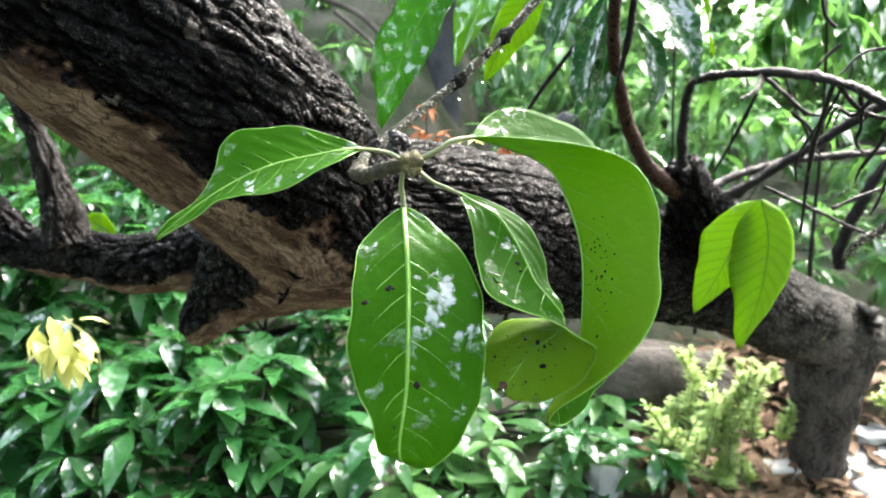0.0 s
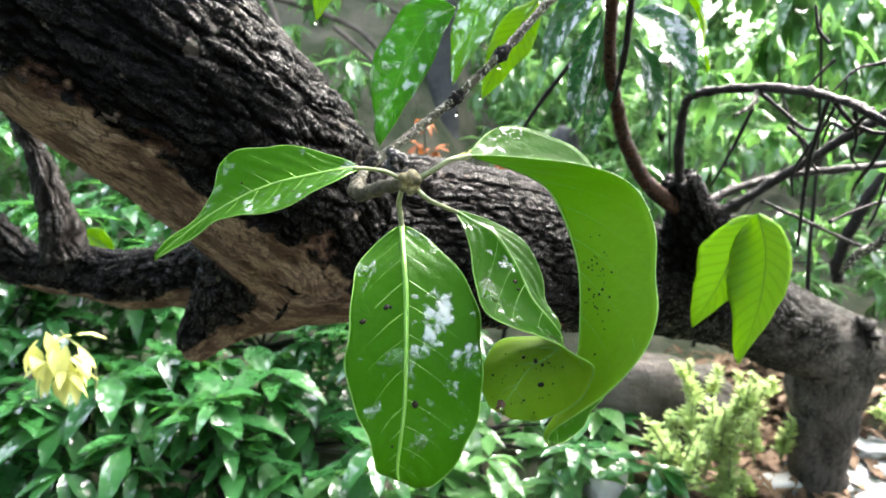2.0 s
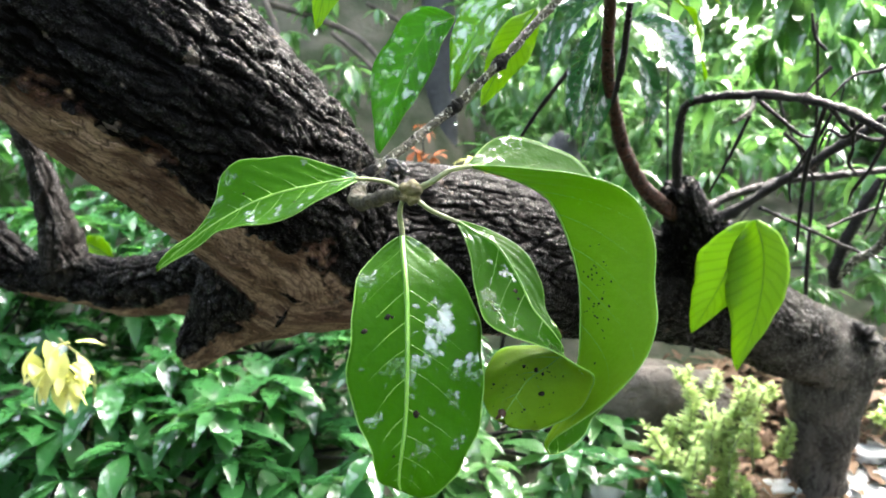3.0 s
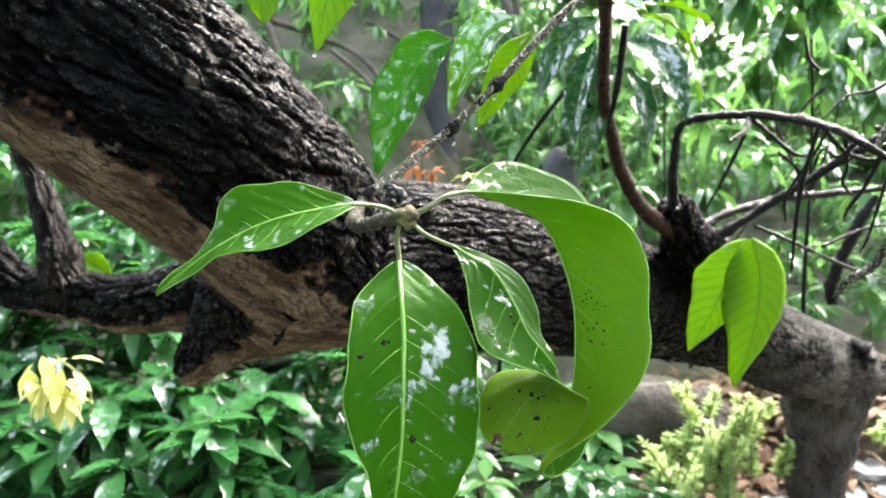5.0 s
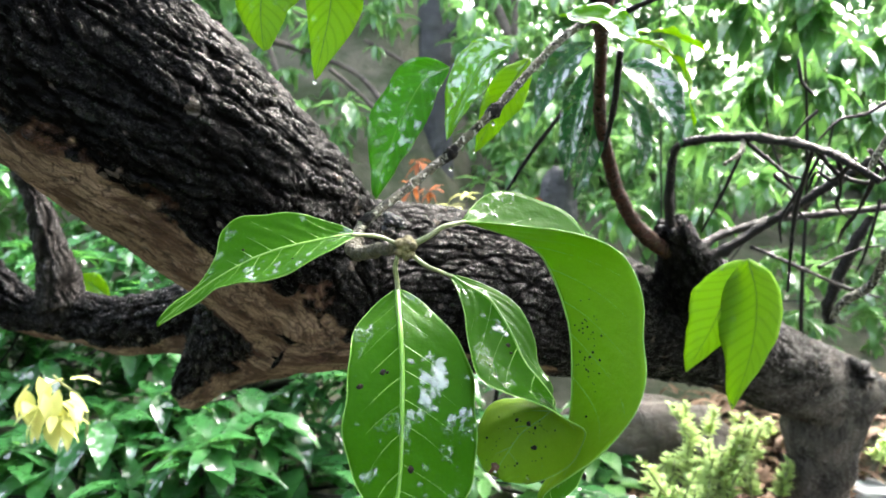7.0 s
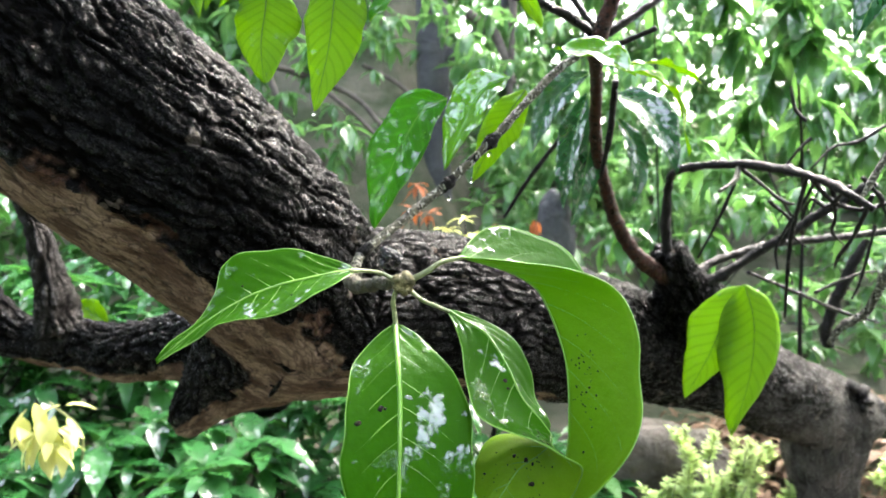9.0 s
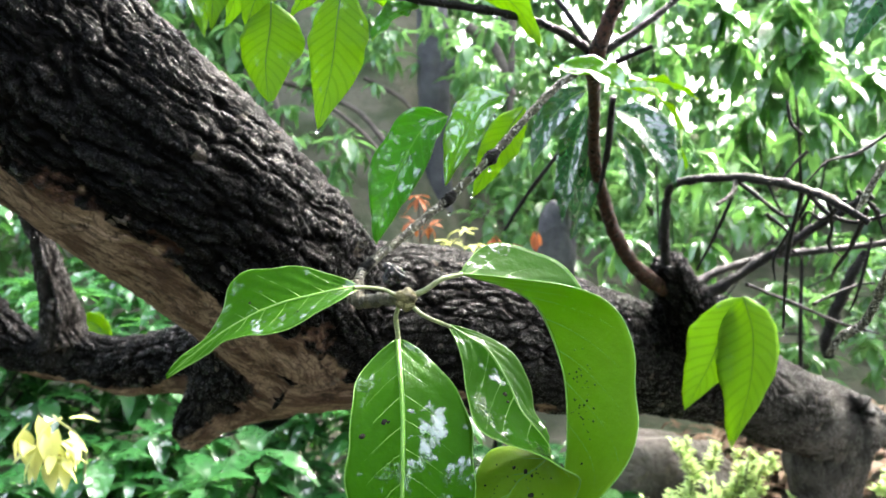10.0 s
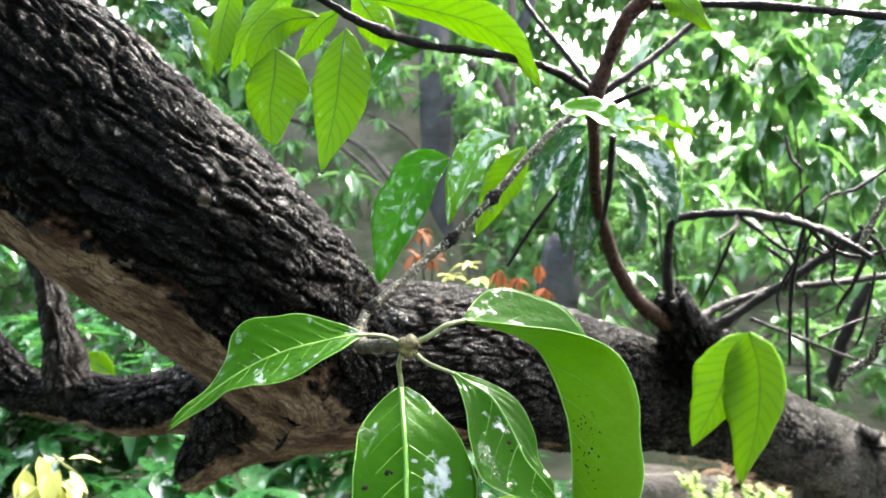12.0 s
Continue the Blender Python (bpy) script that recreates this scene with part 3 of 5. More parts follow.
tube("branch", [(0.5733, 1.4705, 1.1110), (0.6686, 1.5083, 1.1571), (0.8148, 1.5466, 1.1909), (0.9574, 1.5659, 1.2041), (1.1295, 1.5854, 1.2217)],
     [0.0152, 0.0117, 0.0107, 0.0108, 0.0096], DARK_TWIG, tree, "slender black branch", rough=0.22)
for pts, twig_radius in (
    ([(0.5835, 1.2372, 1.3595), (0.5622, 1.2031, 1.3313), (0.5248, 1.1863, 1.3101)], 0.0062),
    ([(0.5889, 1.2372, 1.3539), (0.6357, 1.2545, 1.3265), (0.6893, 1.2718, 1.2925), (0.7176, 1.2718, 1.2866)], 0.0043),
    ([(0.5777, 1.2372, 1.3266), (0.5587, 1.2718, 1.2487), (0.5453, 1.3245, 1.1765)], 0.0043),
    ([(0.6313, 1.0873, 1.3370), (0.6361, 1.1199, 1.2833), (0.6413, 1.1528, 1.2110), (0.6641, 1.2031, 1.0735)], 0.0050),
    ([(0.6270, 1.0712, 1.3316), (0.6748, 1.0873, 1.2929), (0.7234, 1.0873, 1.2779), (0.7707, 1.0712, 1.2920)], 0.0047),
    ([(0.7056, 0.9921, 1.3727), (0.6803, 0.9921, 1.3285), (0.6621, 0.9921, 1.2932)], 0.0060),
    ([(0.8373, 1.1528, 1.2090), (0.8370, 1.1863, 1.1433), (0.8291, 1.2201, 1.0795), (0.7960, 1.2372, 1.0494), (0.7818, 1.2545, 1.0106)], 0.0095),
    ([(0.7598, 1.3245, 1.4561), (0.7364, 1.3245, 1.4798), (0.7250, 1.3245, 1.5269)], 0.0046),
    ([(0.6510, 1.3245, 1.1460), (0.8070, 1.4148, 1.0906), (0.9658, 1.5083, 1.0331), (1.0831, 1.5466, 1.0007)], 0.0049),
    ([(0.2935, 1.2892, 1.4733), (0.2478, 1.3245, 1.4081), (0.1994, 1.3602, 1.3393), (0.1520, 1.3965, 1.2582)], 0.0057),
    ([(0.2769, 0.9921, 1.4740), (0.2823, 1.0392, 1.3987), (0.2817, 1.0873, 1.3355)], 0.0063),
    ([(1.2693, 2.0527, 0.8339), (1.2524, 2.0297, 0.9106), (1.2824, 1.9843, 1.0758), (1.3210, 1.9619, 1.1815)], 0.0210),
):
    tube("twig", pts, [twig_radius] * (len(pts) - 1) + [twig_radius * 0.6], TWIG if twig_radius in (0.0062, 0.0095, 0.0060) else DARK_TWIG, tree, rough=0.2, sides=8, step=0.006)

# tangle of thin dead twigs beyond the arch
rng = np.random.default_rng(77)
for a, b in (((0.6646, 1.1199, 1.3329), (0.6378, 1.1863, 1.1665)), ((0.6840, 1.0552, 1.3164), (0.6624, 1.1528, 1.2621)), ((0.6750, 1.0873, 1.3220), (0.7444, 1.1528, 1.2100)), ((0.7008, 1.0234, 1.3019), (0.7234, 1.1528, 1.1691)), ((0.8164, 1.1528, 1.4352), (0.6734, 1.1528, 1.3493)),
             ((0.7031, 1.0552, 1.3304), (0.7700, 1.0873, 1.2629)), ((0.7218, 1.2372, 1.4131), (0.6880, 1.2372, 1.3365)), ((0.8529, 1.2372, 1.2469), (0.8463, 1.2892, 1.0962)), ((0.7921, 1.3245, 1.1033), (0.9224, 1.3245, 1.1490)), ((0.6435, 1.2372, 1.2930), (0.7395, 1.2718, 1.2016))):
    a, b = np.array(a), np.array(b)
    tube("twig", [a, a + (b - a) * 0.35 + rng.normal(0, 0.008, 3), a + (b - a) * 0.7 + rng.normal(0, 0.010, 3), b], [0.0045, 0.0040, 0.0032, 0.0018], DARK_TWIG, tree, rough=0.3, sides=7, step=0.006)
# dark hollow knot low on the trunk
knot = np.array((1.3648, 2.0958, 0.6461))
for k in range(9):
    a = k * 0.698
    o = knot + np.array((math.cos(a), -0.25, math.sin(a) * 0.8)) * 0.052
    tube("knot", [o - (0.02 * math.sin(a), 0, -0.016 * math.cos(a)), o, o + (0.02 * math.sin(a), 0, -0.016 * math.cos(a))], [0.016, 0.030, 0.016], DARK_TWIG, tree, rough=0.3, sides=10, step=0.004)

# branches above, round the top node
tube("branch", [(0.2228, 0.8930, 1.5134), (0.1787, 0.8707, 1.5359), (0.1223, 0.8560, 1.5532), (0.0601, 0.8413, 1.5600), (-0.0259, 0.8267, 1.5704), (-0.0943, 0.8122, 1.5919), (-0.1494, 0.7979, 1.6216), (-0.2024, 0.7836, 1.6600)],
     [0.0076, 0.0068, 0.0066, 0.0065, 0.0071, 0.0070, 0.0062, 0.0061], DARK_TWIG, tree, "dark wet branch", rough=0.25)
tube("twig", [(0.2189, 0.8930, 1.5254), (0.1878, 0.9155, 1.5802), (0.1562, 0.9459, 1.6358), (0.1181, 0.9766, 1.7075)], [0.0061, 0.0047, 0.0049, 0.0042], DARK_TWIG, tree, rough=0.15)
tube("twig", [(0.2349, 0.8930, 1.5173), (0.2733, 0.9005, 1.5429), (0.3231, 0.9155, 1.5792), (0.3871, 0.9306, 1.6331)], [0.0069, 0.0062, 0.0055, 0.0056], DARK_TWIG, tree, rough=0.15)
tube("twig", [(0.2387, 0.8930, 1.4973), (0.2644, 0.8707, 1.5064), (0.2925, 0.8560, 1.5166)], [0.0054, 0.0045, 0.0044], DARK_TWIG, tree, rough=0.15)
tube("branch", [(0.2824, 0.8267, 1.6148), (0.3362, 0.8122, 1.6120), (0.4025, 0.7979, 1.6048), (0.4806, 0.7836, 1.5933), (0.5767, 0.7693, 1.5777)], [0.0057, 0.0056, 0.0055, 0.0061, 0.0053], DARK_TWIG, tree, "level dark branch", rough=0.25)
tube("twig", [(0.2187, 0.8930, 1.5015), (0.1716, 0.8781, 1.4696), (0.1288, 0.8560, 1.4275), (0.0736, 0.8267, 1.3660), (0.0157, 0.8122, 1.3108), (-0.0373, 0.7693, 1.2659), (-0.0767, 0.7133, 1.2334), (-0.0807, 0.6385, 1.2181)],
     [0.0077, 0.0061, 0.0066, 0.0064, 0.0063, 0.0060, 0.0061, 0.0074], TWIG, tree, "grey wet twig with dark nodes carrying the leaves", rough=0.16, sides=18, step=0.002)
for at, r in (((0.0736, 0.8267, 1.3660), 0.0093), ((0.0157, 0.8122, 1.3108), 0.0105), ((-0.0753, 0.6995, 1.2347), 0.0078), ((-0.0210, 0.4400, 1.2308), 0.0057)):
    a = np.array(at)
    knot_mat = NODE_BARK if at[1] < 0.5 else DARK_TWIG
    tube("node", [a - (r, 0, r), a - (r * 0.5, 0, r * 0.5), a, a + (r * 0.5, 0, r * 0.5), a + (r, 0, r)], [r * 0.6, r * 0.8, r, r * 0.9, r * 0.6], knot_mat, tree, rough=0.4, sides=12, step=0.0015)

# ringed olive end of the twig, bending back to the node
end = spline([(-0.0800, 0.6450, 1.2192), (-0.0790, 0.6000, 1.2150), (-0.0640, 0.5400, 1.2160), (-0.0426, 0.4895, 1.2244), (-0.0220, 0.4424, 1.2304)], 30)
tube("twig_end", end, [0.0082 - 0.0030 * k / 29 + 0.0009 * math.sin(k * 1.9) for k in range(30)], OLIVE_BARK, tree, "ringed olive-brown twig end", rough=0.34, sides=16, step=0.0015)
for k, (dx, dz, r) in enumerate(((-0.004, 0.003, 0.0036), (0.005, 0.001, 0.0034), (0.001, -0.005, 0.0040), (0.004, -0.004, 0.0030), (-0.003, -0.003, 0.0032))):
    o = np.array((-0.0210 + dx, 0.4385, 1.2300 + dz))
    tube("leaf_scar", [o - (0, 0.003, r * 0.7), o - (0, 0.001, 0), o + (0, 0.002, r * 0.7)], [r * 0.5, r, r * 0.5], NODE_BARK, tree, rough=0.5, sides=10, step=0.0012)

# black shrivelled bud beside the node
rng = np.random.default_rng(4)
bud = np.array((-0.0337, 0.4950, 1.2425))
for k in range(26):
    d = unit(rng.normal(0, 1, 3)) * (0.0100, 0.0085, 0.0085) * rng.uniform(0.5, 1.0)
    o, u = bud + d, unit(d) * rng.uniform(0.0022, 0.0032)
    tube("bud_scale", [o - u, o - u * 0.5, o, o + u * 0.6, o + u], [0.0010, 0.0027, 0.0034, 0.0025, 0.0006], CHAR, tree, rough=0.3, sides=8, step=0.0009)

# ---- the leaf rosette at the twig's end ----
def stalk(points, r0, r1):
    tube("leaf_stalk", points, list(np.linspace(r0, r1, len(points))), GREEN_STALK, tree, sides=8, step=0.003, rough=0.08)


stalk([(-0.0232, 0.4400, 1.2300), (-0.0354, 0.4424, 1.2366), (-0.0479, 0.4363, 1.2393), (-0.0566, 0.4314, 1.2397)], 0.0019, 0.0015)
stalk([(-0.0255, 0.4400, 1.2263), (-0.0280, 0.4424, 1.2167), (-0.0271, 0.4449, 1.2069), (-0.0259, 0.4437, 1.1963)], 0.0019, 0.0023)
stalk([(-0.0165, 0.4400, 1.2319), (-0.0044, 0.4376, 1.2384), (0.0060, 0.4400, 1.2450), (0.0205, 0.4461, 1.2477)], 0.0027, 0.0019)
stalk([(-0.0165, 0.4400, 1.2256), (-0.0070, 0.4376, 1.2183), (0.0044, 0.4400, 1.2132), (0.0120, 0.4400, 1.2099)], 0.0019, 0.0015)

# hanging leaf
hanging = blade([(-0.0268, 0.4460, 1.2006), (-0.0250, 0.4280, 1.1899), (-0.0224, 0.4060, 1.1769), (-0.0205, 0.3880, 1.1602), (-0.0199, 0.3750, 1.1434), (-0.0198, 0.3660, 1.1255), (-0.0204, 0.3580, 1.1044), (-0.0220, 0.3510, 1.0903), (-0.0235, 0.3470, 1.0785), (-0.0237, 0.3450, 1.0716), (-0.0227, 0.3440, 1.0673)],
      [(0.0012, 0.0000, -0.0004), (0.0192, 0.0090, -0.0019), (0.0330, 0.0090, -0.0015), (0.0410, 0.0090, -0.0018), (0.0451, 0.0090, -0.0023), (0.0454, 0.0090, -0.0028), (0.0432, 0.0090, -0.0027), (0.0387, 0.0090, -0.0032), (0.0336, 0.0090, -0.0057), (0.0220, 0.0090, -0.0099), (0.0086, 0.0090, -0.0090)],
      [(-0.0007, 0.0000, -0.0004), (-0.0185, 0.0060, -0.0017), (-0.0306, 0.0060, -0.0013), (-0.0344, 0.0060, -0.0015), (-0.0352, 0.0060, -0.0019), (-0.0348, 0.0060, -0.0029), (-0.0285, 0.0060, -0.0036), (-0.0194, 0.0060, -0.0035), (-0.0144, 0.0060, -0.0017), (-0.0118, 0.0060, -0.0021), (-0.0049, 0.0060, -0.0011)],
      LEAF_TOP, LEAF_UNDER, tree, label="broad glossy green leaf hanging, wet with rain", foot=None, rows=72, cols=14, veins=10, rib=0.0019, wave=0.0012, seed=1, edge_line=True)
# leaf held out level, tip drooping
level_leaf = blade([(-0.0546, 0.4360, 1.2400), (-0.0674, 0.4300, 1.2383), (-0.0851, 0.4260, 1.2350), (-0.1024, 0.4220, 1.2312), (-0.1178, 0.4180, 1.2259), (-0.1297, 0.4150, 1.2200), (-0.1412, 0.4110, 1.2132), (-0.1541, 0.4060, 1.2037), (-0.1664, 0.4000, 1.1931), (-0.1749, 0.3950, 1.1854)],
      [(0.0003, -0.0020, -0.0010), (0.0063, -0.0140, -0.0046), (0.0093, -0.0220, -0.0105), (0.0087, -0.0240, -0.0143), (0.0076, -0.0230, -0.0136), (0.0054, -0.0190, -0.0099), (0.0044, -0.0120, -0.0062), (0.0045, -0.0060, -0.0032), (0.0028, -0.0030, -0.0020), (0.0007, -0.0010, -0.0012)],
      [(-0.0005, 0.0010, 0.0003), (-0.0033, 0.0100, 0.0075), (-0.0064, 0.0160, 0.0165), (-0.0110, 0.0180, 0.0210), (-0.0160, 0.0210, 0.0228), (-0.0152, 0.0210, 0.0184), (-0.0060, 0.0150, 0.0103), (-0.0016, 0.0080, 0.0041), (-0.0011, 0.0040, 0.0030), (-0.0014, 0.0020, 0.0014)],
      LEAF_TOP, LEAF_UNDER, tree, label="glossy green leaf held out level with a drooping tip", foot=None, rows=72, cols=14, veins=9, rib=0.0013, wave=0.0010, seed=2, edge_line=True)
# leaf arching over, folded along its midrib, its underside showing
arching = blade([(0.0184, 0.4500, 1.2484), (0.0300, 0.4520, 1.2450), (0.0468, 0.4530, 1.2398), (0.0623, 0.4520, 1.2334), (0.0750, 0.4500, 1.2243), (0.0833, 0.4460, 1.2093), (0.0898, 0.4400, 1.1907), (0.0940, 0.4340, 1.1705), (0.0943, 0.4270, 1.1448), (0.0921, 0.4200, 1.1195), (0.0853, 0.4140, 1.0980), (0.0769, 0.4090, 1.0811), (0.0698, 0.4050, 1.0717), (0.0682, 0.4030, 1.0663), (0.0712, 0.4020, 1.0613)],
      [(0.0004, 0.0020, 0.0007), (0.0037, 0.0240, 0.0172), (0.0028, 0.0330, 0.0260), (0.0125, 0.0370, 0.0281), (0.0227, 0.0380, 0.0276), (0.0305, 0.0360, 0.0216), (0.0359, 0.0340, 0.0101), (0.0392, 0.0320, 0.0005), (0.0392, 0.0310, -0.0041), (0.0360, 0.0300, -0.0100), (0.0308, 0.0280, -0.0152), (0.0267, 0.0250, -0.0078), (0.0277, 0.0210, -0.0075), (0.0149, 0.0110, -0.0082), (0.0042, 0.0030, -0.0018)],
      [(0.0003, -0.0020, -0.0008), (0.0053, -0.0200, 0.0017), (0.0126, -0.0330, 0.0043), (0.0245, -0.0380, 0.0082), (0.0323, -0.0400, 0.0102), (0.0388, -0.0420, 0.0121), (0.0386, -0.0440, 0.0097), (0.0346, -0.0460, 0.0086), (0.0320, -0.0470, 0.0136), (0.0267, -0.0440, 0.0139), (0.0177, -0.0380, 0.0141), (0.0094, -0.0270, 0.0134), (0.0031, -0.0150, 0.0082), (0.0005, -0.0060, 0.0020), (0.0000, -0.0020, 0.0005)],
      LEAF_TOP, LEAF_UNDER, tree, label="large leaf arching over and showing its pale underside", foot=None, rows=84, cols=14, veins=10, rib=0.0012, wave=0.0006, cup=0.1, seed=3, edge_line=True)
# twisted leaf, its end curled under
twisted = blade([(0.0109, 0.4424, 1.2108), (0.0233, 0.4380, 1.2033), (0.0370, 0.4320, 1.1957), (0.0470, 0.4240, 1.1819), (0.0530, 0.4160, 1.1706), (0.0596, 0.4080, 1.1568), (0.0713, 0.4020, 1.1436), (0.0774, 0.3980, 1.1329), (0.0700, 0.3950, 1.1250), (0.0557, 0.3920, 1.1163), (0.0470, 0.3900, 1.1048), (0.0410, 0.3880, 1.0963), (0.0374, 0.3860, 1.0907)],
      [(0.0011, 0.0006, 0.0003), (0.0085, 0.0080, 0.0011), (0.0112, 0.0140, -0.0005), (0.0134, 0.0180, 0.0010), (0.0148, 0.0200, -0.0037), (0.0098, 0.0200, -0.0065), (0.0061, 0.0180, -0.0036), (-0.0012, 0.0240, -0.0024), (-0.0291, 0.0230, 0.0057), (-0.0281, 0.0130, 0.0030), (-0.0208, 0.0070, 0.0010), (-0.0111, 0.0030, -0.0013), (-0.0028, 0.0010, 0.0004)],
      [(-0.0008, -0.0004, -0.0004), (-0.0082, -0.0080, -0.0015), (-0.0185, -0.0150, -0.0084), (-0.0282, -0.0210, -0.0104), (-0.0299, -0.0280, -0.0094), (-0.0313, -0.0350, -0.0030), (-0.0314, -0.0360, 0.0057), (-0.0098, -0.0340, 0.0070), (0.0193, -0.0240, 0.0032), (0.0333, -0.0160, -0.0025), (0.0325, -0.0100, -0.0073), (0.0219, -0.0060, -0.0089), (0.0069, -0.0020, -0.0035)],
      LEAF_TOP, LEAF_UNDER, tree, label="twisted glossy leaf with its spotted end curled under", foot=None, rows=90, cols=14, veins=9, rib=0.0011, wave=0.0006, seed=5, edge_line=True)

# blemishes and rain drops
BROWN = plain("brown_leaf_scar", (0.16, 0.06, 0.015), (0.05, 0.02, 0.008), 0.5, 300.0, 0.3, 0.001)
SPECK = plain("black_leaf_speck", (0.012, 0.012, 0.008), (0.03, 0.025, 0.012), 0.9, 300.0, 0.2, 0.0005)
marks = [(hanging, 0.32, 0.38, 0.0020), (hanging, 0.37, 0.80, 0.0022), (hanging, 0.60, -0.12, 0.0021), (hanging, 0.31, 0.3, 0.0012), (hanging, 0.76, 0.35, 0.0010),
         (twisted, 0.80, 0.42, 0.0020), (twisted, 0.34, 0.15, 0.0018), (twisted, 0.36, 0.22, 0.0011), (twisted, 0.71, -0.25, 0.0014), (twisted, 0.73, -0.05, 0.0018),
         (twisted, 0.72, 0.1, 0.0013), (twisted, 0.88, 0.4, 0.0009), (twisted, 0.80, -0.6, 0.0010), (level_leaf, 0.3, -0.5, 0.0008), (level_leaf, 0.5, 0.4, 0.0009)]
rng = np.random.default_rng(19)
for k in range(46):
    marks.append((arching, rng.normal(0.53, 0.045), min(max(rng.normal(0.32, 0.10), 0.06), 0.9), rng.uniform(0.0003, 0.0010)))
for k in range(30):
    marks.append((twisted, rng.uniform(0.68, 0.92), rng.uniform(-0.7, 0.7), rng.uniform(0.0003, 0.0006)))
for leaf, v, x, r in marks:
    spot(leaf, v, x, r, int(v * 100000) + int(abs(x) * 977), SPECK)
spot(twisted, 0.94, -0.1, 0.0042, 7, BROWN, "brown dried scar")

WATER, wnodes, wlinks = material("clear_water")
wshade = wnodes.new("ShaderNodeBsdfPrincipled")
wshade.inputs["Roughness"].default_value, wshade.inputs["IOR"].default_value, wshade.inputs["Transmission Weight"].default_value = 0.0, 1.33, 1.0
wlinks.new(wshade.outputs[0], wnodes.new("ShaderNodeOutputMaterial").inputs["Surface"])


def drop(at, r):
    """A hanging rain drop, pear shaped."""
    a = np.array(at)
    v, f = tube_data([a + (0, 0, r * 1.5), a + (0, 0, r * 0.9), a + (0, 0, r * 0.3), a - (0, 0, r * 0.4), a - (0, 0, r)], [r * 0.15, r * 0.5, r * 0.9, r * 0.85, r * 0.1], 12, r * 0.25)
    tagged(put("rain_drop", mesh_of("rain_drop", v, f, [WATER]), None, "clear rain drop hanging from a leaf or twig"), category="drop", group="rain drops")


for at in ((0.0378, 0.3830, 1.0916), (0.0581, 0.3830, 1.0884), (0.0719, 0.8267, 1.3497), (0.0192, 0.8122, 1.2926), (0.6640, 1.2031, 1.0628), (0.5923, 1.2545, 0.8344), (-0.1435, 0.7836, 1.3942), (0.8290, 1.2201, 1.0632), (0.0535, 0.9005, 1.3187)):
    drop(at, 0.0026)

